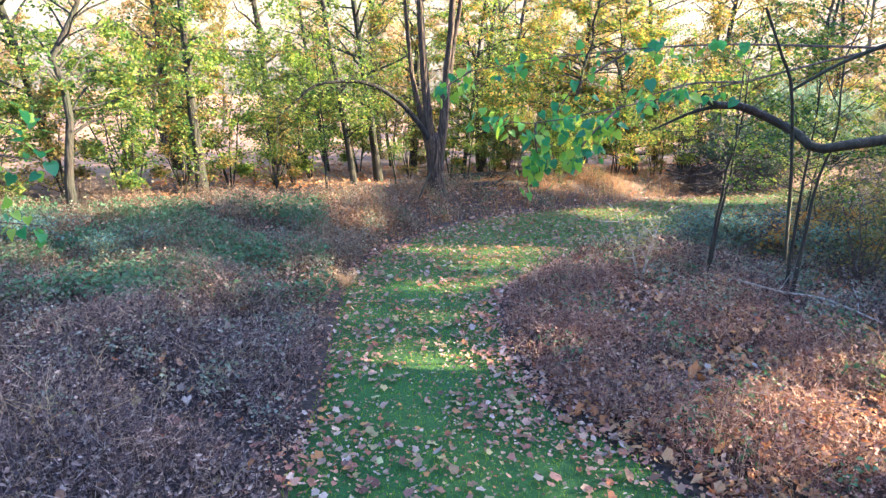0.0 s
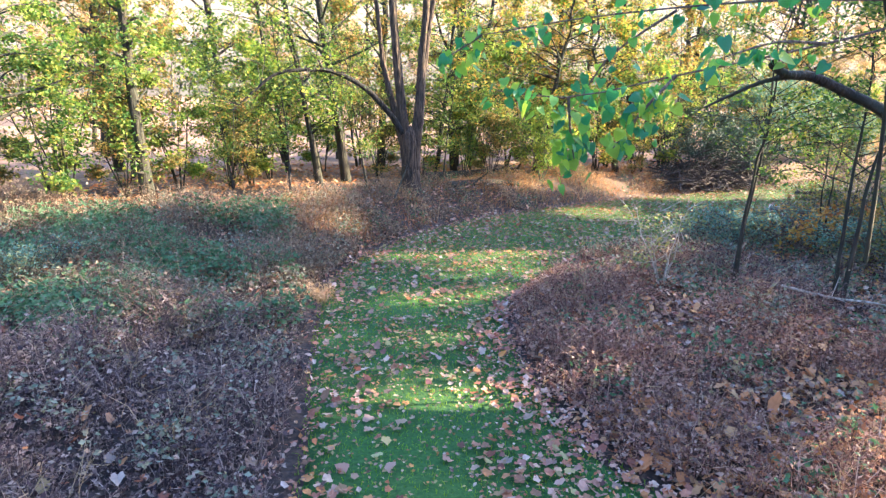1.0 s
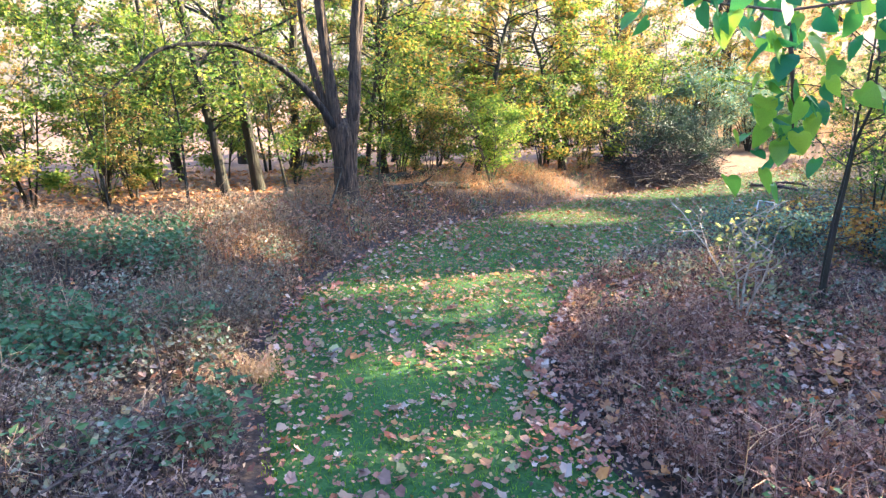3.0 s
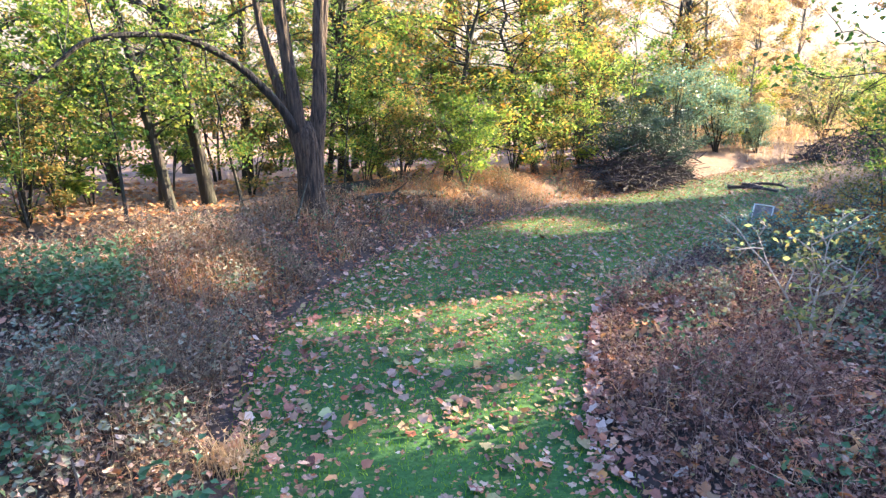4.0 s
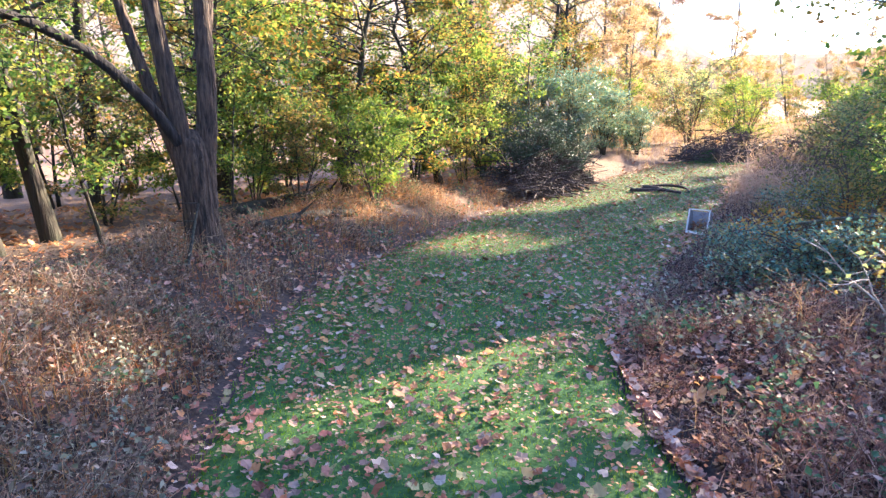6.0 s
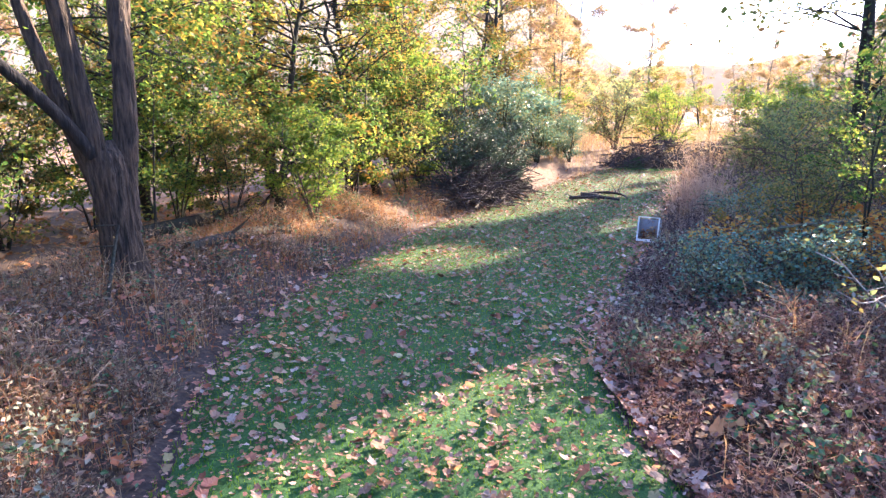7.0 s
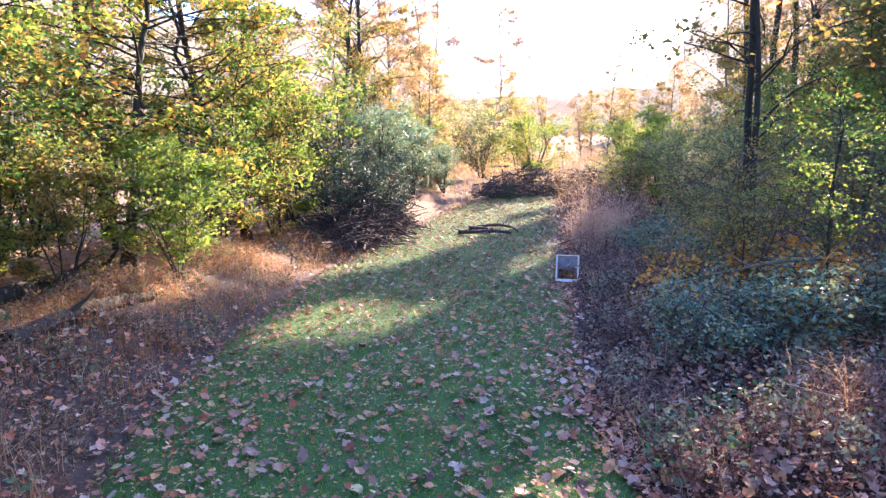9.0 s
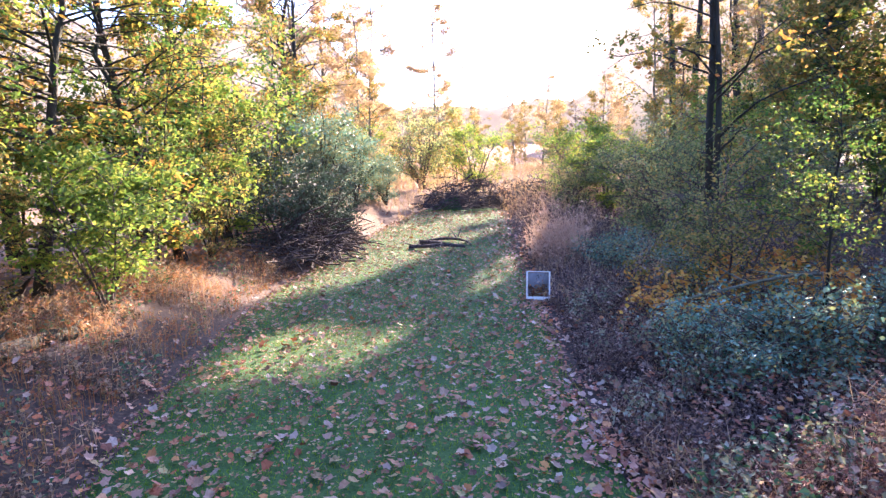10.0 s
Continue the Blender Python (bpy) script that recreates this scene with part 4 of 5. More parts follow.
def side_tree():
    """A leafy branch that reaches in over the weeds."""
    rng = np.random.default_rng(19)
    x, y = -3.55, 4.6
    z = float(height_at(x, y))
    at = np.array([x, y, z])
    root = thing("broadleaf_sapling", x, y, z, "sapling with large bright green lobed leaves over the weeds", "sapling")
    twigs = []
    for pts, r0, r1 in (([(-3.55, 4.6, -0.1), (-3.45, 4.7, 1.2), (-3.25, 4.8, 2.6), (-3.15, 4.9, 4.0)], 0.04, 0.015),
                        ([(-3.30, 4.8, 2.2), (-2.65, 5.1, 2.2), (-1.95, 5.4, 2.05)], 0.014, 0.004),
                        ([(-3.40, 4.7, 1.6), (-2.75, 5.2, 1.65), (-2.05, 5.6, 1.5)], 0.014, 0.004),
                        ([(-3.25, 4.8, 2.6), (-2.65, 5.3, 2.5), (-2.15, 5.7, 2.3)], 0.014, 0.004)):
        s = Soup()
        p = smooth_path(pts, 12) - at
        tube(s, p, np.linspace(r0, r1, 12), 7, 0.04, rng)
        under("stem" if r0 > 0.02 else "branch", s.mesh("branch", M_TWIG, True), root)
        twigs.append(p)
    shapes = [heart_leaf("leaf", M_HERO, fd, cu) for fd, cu in ((0.15, 0.10), (0.3, -0.15), (0.08, 0.0))]
    for k in range(90):
        p = twigs[1 + k % 3][rng.integers(3, 12)] + rng.standard_normal(3) * np.array([0.12, 0.12, 0.09])
        m = Matrix.Translation(p) @ Euler((rng.normal(0.8, 0.5), rng.normal(0, 0.45), rng.uniform(0, 6.28))).to_matrix().to_4x4() @ Matrix.Scale(rng.uniform(0.07, 0.13), 4)
        under("leaf", shapes[k % 3], root, "", m)


side_tree()


# ---- box, branches and logs on the ground ----
def plank(size, mat, bevel=0.006):
    bm = bmesh.new()
    bmesh.ops.create_cube(bm, size=1.0)
    bmesh.ops.scale(bm, vec=size, verts=bm.verts)
    bmesh.ops.bevel(bm, geom=bm.edges[:], offset=bevel, segments=2, affect="EDGES")
    me = bpy.data.meshes.new("panel")
    bm.to_mesh(me)
    bm.free()
    me.materials.append(mat)
    return me


def open_box():
    # mottled panels greyed to carry the shade of the box's inside
    m, t, b, out = nodes_of("weathered_shade_paint")
    n, f = noise_of(t, 9.0, 6.0), noise_of(t, 60.0, 3.0)
    t.links.new(ramp_of(t, n.outputs[0], [(0.12, 0.12, 0.13), (0.24, 0.24, 0.26), (0.36, 0.36, 0.38)]).outputs[0], b.inputs["Base Color"])
    b.inputs["Roughness"].default_value = 0.6
    bump_of(t, b, f.outputs[0], 0.2, 0.004)
    white, wt, wb, wo = nodes_of("chalky_white_paint")
    wn_ = noise_of(wt, 30.0, 5.0)
    wt.links.new(ramp_of(wt, wn_.outputs[0], [(0.5, 0.5, 0.48), (0.78, 0.78, 0.76), (0.82, 0.82, 0.8)]).outputs[0], wb.inputs["Base Color"])
    x, y = 9.70, 11.59
    root = thing("open_box", x, y, float(height_at(x, y)) + 0.012, "weathered whitish open box with shade-greyed panels, half filled with dead leaves", "box")
    root.rotation_euler = (radians(-14), radians(2), radians(-79))
    w, d, h, th = 0.33, 0.24, 0.40, 0.013
    under("bottom_panel", plank((w, d, th), m), root, "", pose(0, d / 2, th / 2))
    for sgn in (-1, 1):
        side = under("side_panel", plank((th, d, h), m), root, "", pose(sgn * (w / 2 - th / 2), d / 2, h / 2 + th + 0.001))
        under("rim", plank((0.022, 0.014, h + 0.01), white, 0.003), side, "pale rim", pose(0, -d / 2 - 0.004, 0.004))
    under("back_panel", plank((w - 2 * th - 0.002, th, h), m), root, "", pose(0, d - th / 2, h / 2 + th))
    under("top_rim", plank((w + 0.01, 0.03, 0.014), white, 0.003), root, "pale rim", pose(0, 0.012, h + th + 0.008))
    under("front_lip", plank((w - 2 * th - 0.002, th, 0.045), white, 0.003), root, "pale rim", pose(0, th / 2, 0.03 + th))
    s = Soup()
    rng = np.random.default_rng(3)
    p = np.stack([rng.uniform(-0.13, 0.13, 260), rng.uniform(0.03, 0.19, 260), rng.uniform(0.02, 0.08, 260)], 1)
    p[:, 2] += rng.uniform(0, 1, 260) * p[:, 1] * 1.2
    leaves_at(s, p, 0.06, 0.8, 0.5, -0.1, rng)
    fill = under("leaf_litter", s.mesh("leaf_litter", M_FALLEN), None)
    fill.matrix_world = Matrix.Translation(root.location) @ root.rotation_euler.to_matrix().to_4x4()
    tagged(fill, "brown dead leaves heaped in the open box", "leaf litter", kind="stuff")


open_box()


def dead_wood(name, label, pts, r0, r1, twigs, seed, mat=M_BRUSH, category="log"):
    rng = np.random.default_rng(seed)
    pts = np.array([(x, y, float(height_at(x, y)) + z) for x, y, z in pts])
    root = thing(name, *pts[0], label, category, "dead wood on the ground")
    s = Soup()
    p = smooth_path(pts, 14) - pts[0]
    tube(s, p, np.linspace(r0, r1, 14), 9, 0.08, rng)
    under("stem", s.mesh("stem", mat, True), root)
    if twigs:
        s = Soup()
        for k in range(twigs):
            a = p[rng.integers(2, 14)]
            e = a + unit(rng.standard_normal(3) * np.array([1, 1, 0.35]) + np.array([0, 0, 0.25])) * rng.uniform(0.2, 0.6)
            tube(s, bent(a, e, 4, 0.1, 0, rng), np.linspace(r1 * 0.6, 0.004, 4), 5, 0, rng)
        tagged(under("twigwork", s.mesh("twigwork", mat, True), root), kind="stuff")


dead_wood("fallen_branch", "dark curved branch lying on the grass", [(13.9, 15.25, 0.04), (13.7, 14.8, 0.10), (13.75, 14.4, 0.12), (13.9, 13.95, 0.05)], 0.05, 0.03, 6, 41)
dead_wood("fallen_branch", "forked dead branch lying on the grass", [(14.5, 15.2, 0.03), (14.7, 14.7, 0.08), (14.6, 14.2, 0.06), (14.2, 13.9, 0.03)], 0.04, 0.02, 6, 42)
dead_wood("fallen_log", "short dark log lying on the grass", [(14.1, 14.5, 0.05), (14.25, 14.75, 0.06), (14.3, 15.0, 0.06), (14.4, 15.2, 0.05)], 0.06, 0.055, 0, 48)
dead_wood("fallen_log", "mossy fallen log among russet leaves on the bank", [(3.8, 15.0, 0.05), (4.6, 15.35, 0.07), (5.3, 15.6, 0.06), (5.8, 15.7, 0.05)], 0.09, 0.07, 3, 43, M_DARKBARK)
dead_wood("fallen_log", "dark fallen log in shade on the bank", [(3.6, 16.6, 0.08), (4.6, 16.9, 0.12), (5.6, 17.2, 0.14), (6.4, 17.3, 0.2)], 0.12, 0.09, 4, 44, M_DARKBARK)
dead_wood("fallen_branch", "bare pale branch lying over the weeds", [(-0.9, 6.9, 0.20), (-0.4, 7.3, 0.28), (0.0, 7.6, 0.24), (0.35, 7.9, 0.12)], 0.008, 0.004, 7, 45, M_TWIG)
dead_wood("fallen_branch", "thin dead branch across the weeds", [(5.2, 6.6, 0.35), (5.5, 6.2, 0.3), (5.8, 5.9, 0.3), (6.1, 5.4, 0.2)], 0.014, 0.008, 5, 46, M_WHITEBARK)
dead_wood("fallen_branch", "long bare pale branch propped over the brambles", [(7.3, 10.0, 0.5), (7.5, 9.4, 0.62), (7.7, 8.8, 0.75), (7.95, 8.2, 0.7)], 0.012, 0.018, 6, 49, M_GREYBARK)
dead_wood("fallen_branch", "crooked dead branch in the weeds near the box", [(8.7, 10.5, 0.3), (8.9, 10.1, 0.4), (9.3, 9.7, 0.42), (9.6, 9.2, 0.4)], 0.010, 0.018, 5, 56, M_GREYBARK)
dead_wood("leaning_branch", "dead branch leaning beside the forked tree", [(2.2, 13.4, 0.0), (2.35, 13.6, 0.25), (2.5, 13.8, 0.5), (2.6, 13.9, 0.7)], 0.025, 0.012, 3, 47, M_DARKBARK)


def brush_pile(name, label, x, y, rx, ry, h, n, seed, mat=M_BRUSH):
    """A heap of tangled dead sticks."""
    rng = np.random.default_rng(seed)
    z = float(height_at(x, y))
    root = thing(name, x, y, z, label, "brush pile", "brush piles")
    s = Soup()
    for k in range(n):
        a = rng.uniform(0, 6.283)
        r = rng.uniform(0, 1) ** 0.5
        c = np.array([rx * r * math.cos(a), ry * r * math.sin(a), rng.uniform(0, h) * (1 - r * r)])
        d = unit(rng.standard_normal(3) * np.array([1, 1, 0.45])) * rng.uniform(0.3, 0.9)
        p = bent(c - d, c + d, 5, 0.15, 0.08, rng)
        p[:, 2] = np.maximum(p[:, 2], 0.0)
        tube(s, p, np.linspace(rng.uniform(0.006, 0.022), 0.003, 5), 4, 0, rng)
    tagged(under("tangle", s.mesh("tangle", mat, True), root), kind="stuff")


brush_pile("brush_pile", "dark heap of tangled dead branches under bushes", 12.0, 16.9, 1.4, 0.7, 0.9, 420, 51)
brush_pile("brush_pile", "dark heap of dead brushwood beside the grass", 13.6, 17.2, 1.0, 0.6, 0.8, 300, 52)
brush_pile("brush_pile", "purplish heap of dead brushwood closing the glade", 21.5, 16.2, 1.6, 1.6, 1.0, 420, 53)
brush_pile("brush_pile", "purplish heap of dead brushwood", 22.5, 13.9, 1.3, 1.3, 0.8, 260, 54)


# ---- weeds, grass and leaves ----
def blades(soup, x, y, z, h, width, lean=0.35, rng=RNG):
    """A bent narrow blade of two faces at each place."""
    n = len(x)
    a = rng.uniform(0, 6.283, n)
    side = np.stack([np.cos(a), np.sin(a), np.zeros(n)], 1) * (width / 2)
    b = rng.uniform(0, 6.283, n)
    tip = np.stack([np.cos(b), np.sin(b), np.zeros(n)], 1) * (h * np.abs(rng.normal(0, lean, n)))[:, None]
    base = np.stack([x, y, z - 0.01], 1)
    up = np.array([0, 0, 1.0])
    mid = base + tip * 0.3 + up * (h * 0.55)[:, None]
    top = base + tip + up * (h * rng.uniform(0.8, 1.0, n))[:, None]
    v = np.stack([base - side, base + side, mid + side * 0.8, mid - side * 0.8, top + side * 0.25, top - side * 0.25], 1).reshape(-1, 3)
    i = np.arange(n)[:, None] * 6
    soup.add(v, np.concatenate([i + np.array([[0, 1, 2, 3]]), i + np.array([[3, 2, 4, 5]])]))
    return base, mid, top


def weeds(name, label, x, y, height, mat, twigs=4, width=0.006, bits=3, bit=0.018, lean=0.3, category="weeds", seed=1):
    """Dry weed stalks with side twigs and shrivelled leaves."""
    rng = np.random.default_rng(seed)
    n = len(x)
    z = height_at(x, y)
    h = height * (0.8 + 0.75 * waves(x * 1.6, y * 1.6)) * rng.uniform(0.4, 1.35, n)
    near_edge = np.minimum(edge_distance(x, y, LEFT_EDGE), edge_distance(x, y, RIGHT_EDGE))
    h = np.maximum(h * (0.6 + 0.4 * smoothstep(0, 0.4, near_edge)), 0.06)
    s = Soup()
    base, mid, top = blades(s, x, y, z, h, width, lean, rng)
    for k in range(twigs):
        f = rng.uniform(0.3, 1.0, n)[:, None]
        a = base * (1 - f) + top * f
        d = unit(rng.standard_normal((n, 3)) * np.array([1, 1, 0.5]) + np.array([0, 0, 0.7])) * (h * rng.uniform(0.2, 0.45, n))[:, None]
        w = unit(np.cross(d, rng.standard_normal((n, 3)))) * width * 0.4
        v = np.stack([a - w, a + w, a + d + w * 0.4, a + d - w * 0.4], 1).reshape(-1, 3)
        s.add(v, np.arange(4 * n).reshape(n, 4))
    for k in range(bits):
        f = rng.uniform(0.25, 1.0, n)[:, None]
        size = bit * (1.7 if k % 3 == 0 else 0.9)
        leaves_at(s, base * (1 - f) + top * f + rng.standard_normal((n, 3)) * (h * 0.14)[:, None], size, 0.6, 0.3, 0.1, rng)
    return tagged(under(name, s.mesh(name, mat)), label, category, kind="stuff")


def outside(x, y, margin=0.0):
    return ~on_path(x, y)


def ragged(x, y, line, amount=0.14):
    return edge_distance(x, y, line) > 0.02 + amount * (0.5 + 0.5 * waves(x * 3, y * 3))


def left_field(x, y):
    return outside(x, y) & (x < 3) & (edge_distance(x, y, LEFT_EDGE) < edge_distance(x, y, RIGHT_EDGE)) & ragged(x, y, LEFT_EDGE)


def right_field(x, y):
    return outside(x, y) & (edge_distance(x, y, RIGHT_EDGE) < edge_distance(x, y, LEFT_EDGE)) & ragged(x, y, RIGHT_EDGE, 0.12)


def bank(x, y):
    d = edge_distance(x, y, LEFT_EDGE)
    return outside(x, y) & (d < edge_distance(x, y, RIGHT_EDGE)) & ragged(x, y, LEFT_EDGE) & (d < 2.2)


x, y = scatter(9000, 18, 44, 6, 34, lambda x, y: outside(x, y))
weeds("tall_weeds", "tall tawny dead weeds beyond the glade", x, y, 0.7, M_STRAW, 3, 0.02, 3, 0.06, 0.3, seed=60)
x, y = scatter(24000, -6.5, 1.2, 2.2, 10.2, left_field)
far = y + RNG.normal(0, 0.6, len(x)) > 7.6
weeds("dry_weeds", "purplish-brown tangled dry weeds beside the path", x[~far], y[~far], 0.36, M_WEED, 5, 0.006, 9, 0.026, 0.55, seed=61)
weeds("dry_weeds", "tan and grey-brown dry weeds along the path", x[far], y[far], 0.34, M_WEED_TAN, 5, 0.006, 9, 0.026, 0.5, seed=76)
x, y = scatter(1500, -5.5, 0.6, 2.5, 10, lambda x, y: left_field(x, y) & (waves(x * 2.2, y * 2.2) > 0.0))
weeds("pale_stalks", "pale dead stalks standing in the dark weeds", x, y, 0.48, M_STRAW, 4, 0.006, 3, 0.02, 0.7, seed=70)
x, y = scatter(1300, 2.2, 8.5, 3, 10.5, lambda x, y: right_field(x, y) & (waves(x * 2.2 + 1, y * 2.2) > 0.0))
weeds("pale_stalks", "pale dead stalks among brown weeds", x, y, 0.42, M_STRAW, 4, 0.006, 3, 0.02, 0.7, seed=74)
x, y = scatter(9000, -9, 2.2, 9.6, 13.6, left_field)
weeds("dry_weeds", "grey-brown dry weeds below the trees", x, y, 0.34, M_WEED_TAN, 4, 0.007, 6, 0.028, 0.35, seed=62)
x, y = scatter(26000, 2, 9.6, 2.2, 11.6, right_field)
near = x + RNG.normal(0, 0.5, len(x)) < 5.4
weeds("dry_weeds", "reddish-brown dry weeds filling the bend of the path", x[near], y[near], 0.31, M_WEED_RED, 5, 0.006, 9, 0.026, 0.5, seed=63)
weeds("dry_weeds", "dark purplish dry weeds beside the glade", x[~near], y[~near], 0.33, M_WEED, 5, 0.006, 9, 0.026, 0.45, seed=75)
x, y = scatter(12000, 8.5, 22, 6.5, 14.8, lambda x, y: right_field(x, y) & (y > 0.45 * x + 1.5))
weeds("dry_weeds", "tall purplish dry weeds along the glade", x, y, 0.48, M_WEED, 4, 0.007, 7, 0.024, 0.3, seed=64)
x, y = scatter(22000, -2, 13, 9.0, 17.8, lambda x, y: bank(x, y) & (waves(x * 1.4 + 2, y * 1.4) < np.where(x > 3.5, -0.1, 0.35)))
weeds("dry_weeds", "grey-brown dry weeds on the bank", x, y, 0.32, M_WEED_TAN, 4, 0.006, 8, 0.028, 0.4, seed=69)
x, y = scatter(20000, 0, 13, 10.0, 17.5, lambda x, y: bank(x, y) & (waves(x * 1.9, y * 1.9 + 3) > -0.3))
weeds("russet_grass", "russet and tan dry grass on the bank", x, y, 0.26, M_RUSSET, 2, 0.006, 1, 0.022, 0.4, "grass", seed=65)
x, y = scatter(12000, -6, 10, 8, 17.0, lambda x, y: bank(x, y) & (waves(x * 2, y * 2) > 0.0))
weeds("straw_grass", "pale straw-coloured dead grass tufts", x, y, 0.34, M_STRAW, 2, 0.006, 2, 0.02, 0.35, "grass", seed=66)
x, y = scatter(800, 11.6, 13.9, 11.0, 12.7, lambda x, y: outside(x, y) & (np.hypot((x - 12.9) / 1.1, (y - 11.75) / 0.5) < 1))
weeds("plume_grass", "pinkish feathery dead grass clump beside the grass", x, y, 0.8, M_PINK, 4, 0.011, 3, 0.05, 0.3, "grass", seed=67)
x, y = scatter(2200, 8.8, 15, 7.6, 12.2, lambda x, y: right_field(x, y) & (waves(x * 2.1 + 3, y * 2.1) > 0.2))
weeds("straw_grass", "tawny dead grass tufts among green bushes", x, y, 0.5, M_STRAW, 3, 0.008, 3, 0.03, 0.4, "grass", seed=79)
x, y = 0.45 + RNG.normal(0, 0.07, 110), 8.6 + RNG.normal(0, 0.07, 110)
weeds("straw_tuft", "splayed pale straw tuft at the path's edge", x, y, 0.42, M_STRAW, 3, 0.006, 1, 0.02, 0.75, "grass", seed=68)


def herbs(name, label, x, y, low, high, mat, leaf, per, seed):
    rng = np.random.default_rng(seed)
    z = height_at(x, y)
    p = np.repeat(np.stack([x, y, z], 1), per, 0)
    p[:, :2] += rng.normal(0, leaf * 1.3, (len(p), 2))
    p[:, 2] += rng.uniform(low, high, len(p))
    s = Soup()
    leaves_at(s, p, leaf, 0.7, 0.6, 0.0, rng)
    tagged(under(name, s.mesh(name, mat)), label, "plants", kind="stuff")


x, y = scatter(4200, -7.5, 0.2, 7.4, 12.0, lambda x, y: left_field(x, y) & (waves(x * 1.3, y * 1.3) > -0.15))
herbs("green_herbs", "low dark green herbs among the weeds", x, y, 0.1, 0.42, M_HERB, 0.06, 9, 71)
x, y = scatter(3200, 2.4, 8.5, 3.0, 9.8, lambda x, y: right_field(x, y) & (waves(x * 2.3 + 4, y * 2.3) > 0.25))
herbs("green_herbs", "scattered green herbs among brown weeds", x, y, 0.05, 0.3, M_HERB, 0.05, 7, 72)
x, y = scatter(2600, -6, 1.4, 4.5, 12.5, lambda x, y: left_field(x, y) & (waves(x * 2.9 + 2, y * 2.9) > 0.15))
herbs("grey_herbs", "grey-green downy herbs among the dry weeds", x, y, 0.12, 0.38, M_GREYHERB, 0.04, 12, 77)
x, y = scatter(1500, 4.2, 10, 5.5, 11, lambda x, y: right_field(x, y) & (waves(x * 2.6, y * 2.6 + 2) > 0.1))
herbs("grey_herbs", "bluish grey-green herbs among purplish weeds", x, y, 0.12, 0.4, M_GREYHERB, 0.045, 12, 78)
x, y = scatter(2600, 0, 12, 9.5, 17, lambda x, y: bank(x, y) & (waves(x * 2.7 + 1, y * 2.7) > 0.3))
herbs("green_herbs", "grey-green herbs among russet grass on the bank", x, y, 0.05, 0.28, M_HERB, 0.045, 8, 73)

x, y = scatter(330000, -0.6, 21, 1.0, 18, on_path)
keep = RNG.uniform(0, 1, len(x)) < np.clip(1.5 - np.hypot(x - 1, y - 7) / 13, 0.25, 1)
x, y = x[keep], y[keep]
s = Soup()
blades(s, x, y, height_at(x, y), RNG.uniform(0.02, 0.05, len(x)), 0.0055, 0.6)
tagged(under("grass", s.mesh("grass", M_GRASS)), "short mown green grass of the path", "grass", kind="stuff")


LOBED = [(0.0, 0.0), (0.18, -0.04), (0.38, 0.04), (0.38, 0.22), (0.50, 0.44), (0.36, 0.52), (0.24, 0.68), (0.02, 0.92),
         (-0.20, 0.66), (-0.33, 0.54), (-0.48, 0.40), (-0.38, 0.20), (-0.36, 0.02), (-0.16, -0.03)]


def lobed(curl, fold, rng):
    """A lobed leaf about 1 across, as a fan round its middle."""
    v = [(0, 0, 0)] + [(x, y - 0.4, curl * ((y - 0.4) ** 2 + x * x) + fold * abs(x) + rng.normal(0, 0.05)) for x, y in LOBED]
    n = len(LOBED)
    return np.array(v), np.array([(0, 1 + i, 1 + (i + 1) % n) for i in range(n)])


def litter(name, label, x, y, low, high, mat, seed, lift=0.03, tilt=0.3):
    rng = np.random.default_rng(seed)
    n = len(x)
    shapes = [lobed(rng.uniform(-0.2, 0.7), rng.uniform(-0.1, 0.35), rng) for k in range(8)]
    near_edge = np.minimum(edge_distance(x, y, LEFT_EDGE), edge_distance(x, y, RIGHT_EDGE))
    z = height_at(x, y) + np.minimum(lift, 0.03 + 0.13 * smoothstep(0, 0.8, near_edge))
    s = Soup()
    which = rng.integers(0, 8, n)
    for k in range(8):
        i = np.where(which == k)[0]
        v, f = shapes[k]
        a = rng.uniform(0, 6.283, len(i))
        tx, ty = rng.normal(0, tilt, len(i)), rng.normal(0, tilt, len(i))
        size = low + (high - low) * rng.uniform(0, 1, len(i)) ** 2.8
        px = v[None, :, 0] * np.cos(a)[:, None] - v[None, :, 1] * np.sin(a)[:, None]
        py = v[None, :, 0] * np.sin(a)[:, None] + v[None, :, 1] * np.cos(a)[:, None]
        pz = v[None, :, 2] + px * tx[:, None] + py * ty[:, None]
        pz = pz - pz.min(1, keepdims=True)
        w = np.stack([px, py, pz], -1) * size[:, None, None] + np.stack([x[i], y[i], z[i]], 1)[:, None]
        s.add(w.reshape(-1, 3), (f[None] + (np.arange(len(i)) * len(v))[:, None, None]).reshape(-1, 3))
    tagged(under(name, s.mesh(name, mat)), label, "leaf litter", kind="stuff")


x, y = scatter(66000, -0.6, 20, 1.0, 18, lambda x, y: on_path(x, y) & (waves(x * 1.3, y * 1.3) < np.where(y > 9.5, 0.9, 0.25)))
litter("fallen_leaves", "brown and cream fallen leaves strewn over the grass", x, y, 0.02, 0.09, M_FALLEN, 81)
i, off = RNG.integers(6, 86, 9000), RNG.normal(0.05, 0.5, 9000)
way = np.where(np.arange(9000) % 5 < 2, 1, -1)
spot = np.where((way > 0)[:, None], LEFT_EDGE[i], RIGHT_EDGE[i]) + RNG.uniform(0, 1, 9000)[:, None] * np.where((way > 0)[:, None], LEFT_EDGE[i + 1] - LEFT_EDGE[i], RIGHT_EDGE[i + 1] - RIGHT_EDGE[i])
x, y = spot[:, 0] + off * 0.7, spot[:, 1] - off * way * 0.7
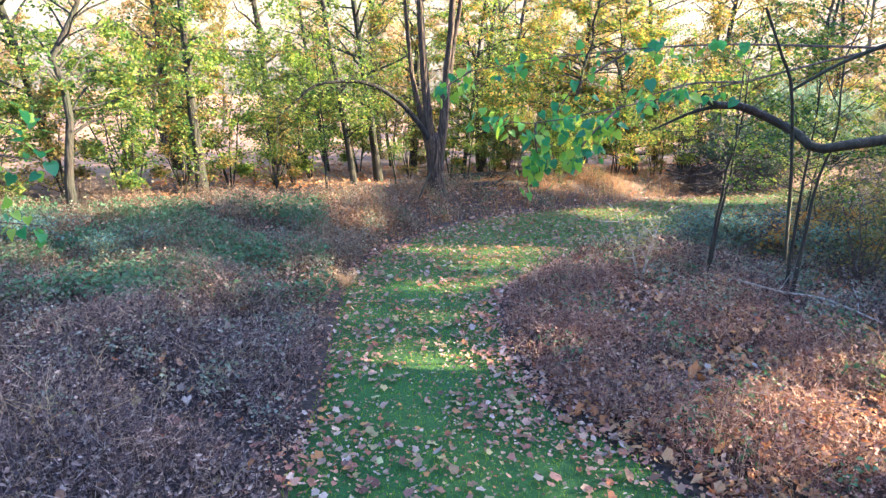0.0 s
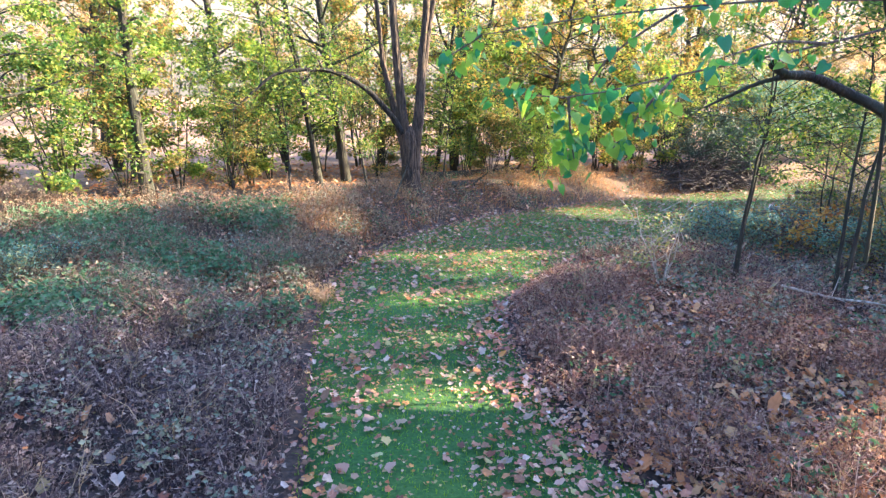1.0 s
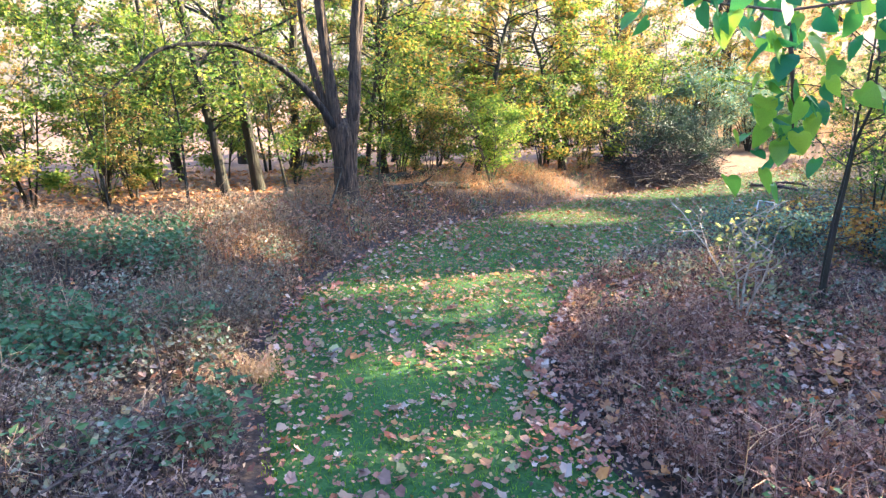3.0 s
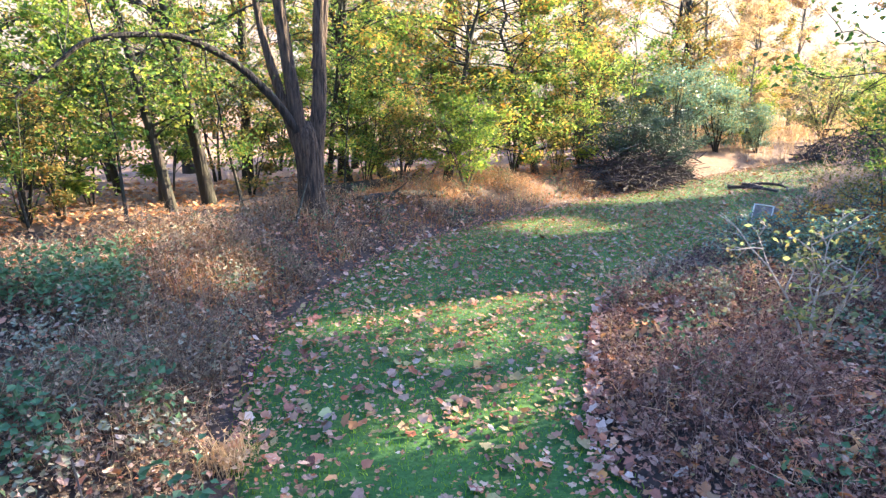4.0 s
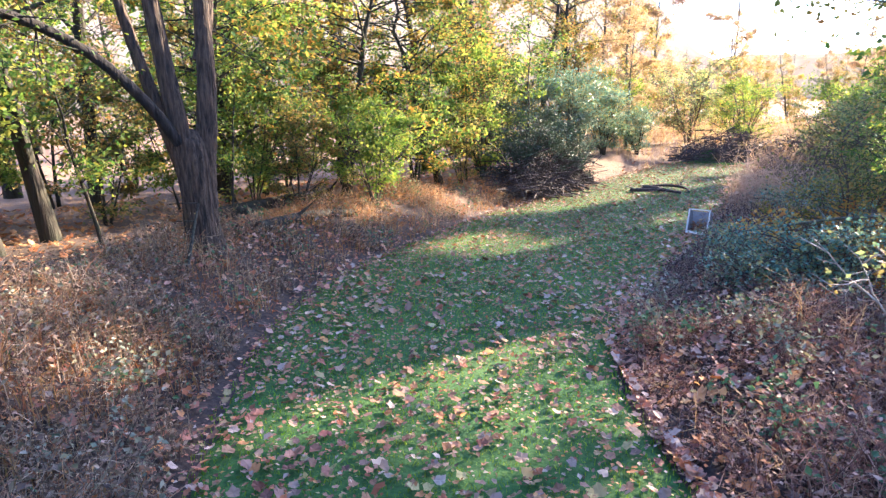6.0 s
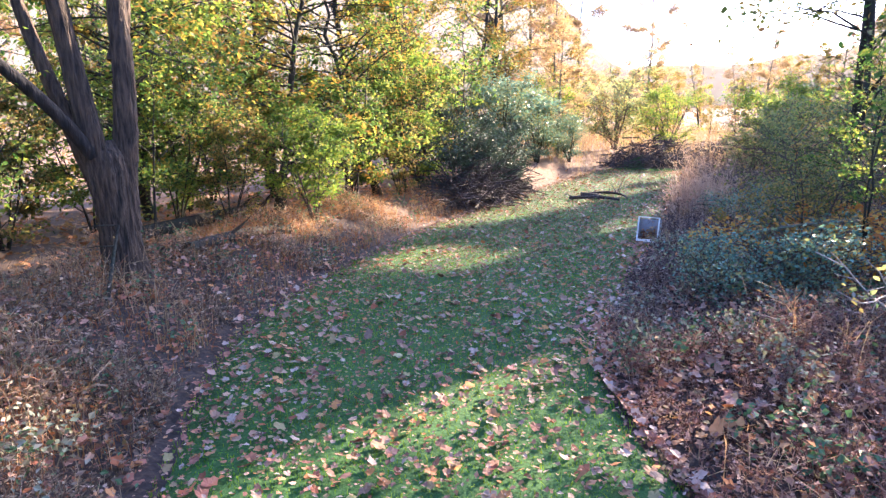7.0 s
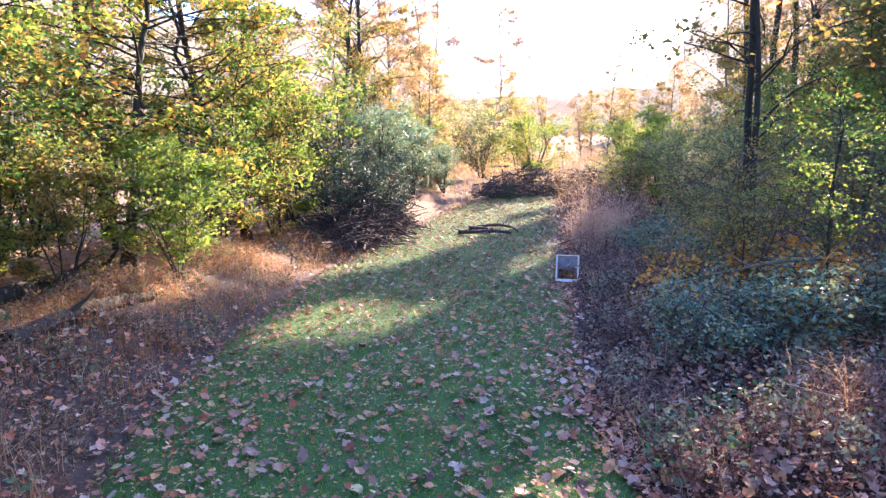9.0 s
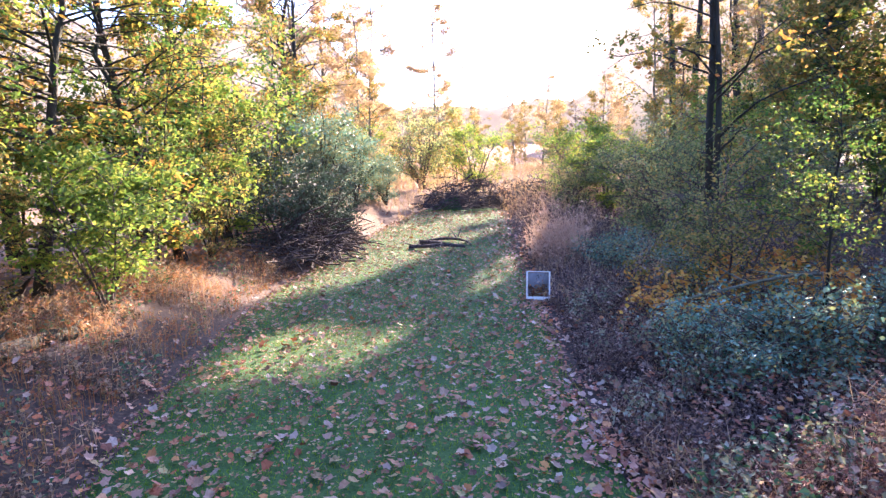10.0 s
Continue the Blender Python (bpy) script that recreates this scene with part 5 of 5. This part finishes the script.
litter("fallen_leaves", "drift of dry leaves along the path's edge", x, y, 0.02, 0.08, M_FALLEN_RED, 82, 0.035)
x, y = scatter(14000, 2, 9.5, 2, 10.5, right_field)
litter("fallen_leaves", "russet and brown leaves caught in the weeds", x, y, 0.02, 0.085, M_FALLEN, 83, 0.10, 0.35)
x, y = scatter(4200, 2, 8.5, 2, 10.6, lambda x, y: right_field(x, y) & ((y < 4.6) | (waves(x * 1.1, y * 1.1) > 0.0)))
litter("fallen_leaves", "orange and red-brown leaves on the weeds", x, y, 0.03, 0.10, M_ORANGE, 86, 0.12, 0.5)
x, y = scatter(9000, 2.6, 9.0, 5.5, 10.4, lambda x, y: right_field(x, y) & (edge_distance(x, y, RIGHT_EDGE) > 0.5))
litter("fallen_leaves", "brown and pinkish leaves lying over low weeds", x, y, 0.02, 0.075, M_FALLEN_RED, 88, 0.16, 0.3)
x, y = scatter(4500, 2.0, 6.8, 1.8, 5.2, lambda x, y: ~on_path(x, y) & (waves(x * 2, y * 2) > -0.45))
litter("fallen_leaves", "thick drift of orange and tan leaves beside the path", x, y, 0.03, 0.10, M_ORANGE, 87, 0.10, 0.45)
x, y = scatter(9000, -2, 6, 8.5, 15.5, bank)
litter("fallen_leaves", "red-brown leaves among the weeds of the bank", x, y, 0.025, 0.08, M_FALLEN_RED, 89, 0.10, 0.35)
x, y = scatter(3000, -6, 1, 2, 10.5, left_field)
litter("fallen_leaves", "pale fallen leaves caught in dry weeds", x, y, 0.025, 0.085, M_FALLEN, 84, 0.14, 0.5)
x, y = scatter(9000, -4, 14, 12, 21, lambda x, y: outside(x, y) & (y > 11) & (edge_distance(x, y, LEFT_EDGE) > 0.9))
litter("fallen_leaves", "orange-brown leaf litter under the trees", x, y, 0.05, 0.13, M_ORANGE, 85, 0.01, 0.3)


x, y = scatter(70000, -0.6, 20, 1.0, 18, on_path)
s = Soup()
p = np.stack([x, y, height_at(x, y) + RNG.uniform(0.015, 0.045, len(x))], 1)
leaves_at(s, p, 0.034, 0.8, 0.9, 0.0)
tagged(under("leaf_fragments", s.mesh("leaf_fragments", M_FALLEN)), "small dry leaf fragments strewn in the grass", "leaf litter", kind="stuff")


def single_leaves():
    rng = np.random.default_rng(17)
    shapes = []
    for k in range(6):
        v, f = lobed(rng.uniform(-0.15, 0.3), rng.uniform(-0.1, 0.15), rng)
        shapes.append(mesh_of("fallen_leaf", v, f, M_FALLEN_ONE, True))
    x, y = scatter(900, -0.2, 6.5, 3.0, 13.5, on_path, rng)
    for k in range(min(280, len(x))):
        size = rng.uniform(0.05, 0.10)
        m = pose(x[k], y[k], float(height_at(x[k], y[k])) + 0.03, rng.normal(0, 12), rng.normal(0, 12), rng.uniform(0, 360)) @ Matrix.Scale(size, 4)
        tagged(under("fallen_leaf", shapes[k % 6], None, "", m), "dry lobed leaf lying on the mown grass", "leaf", "fallen leaves on the path")


single_leaves()
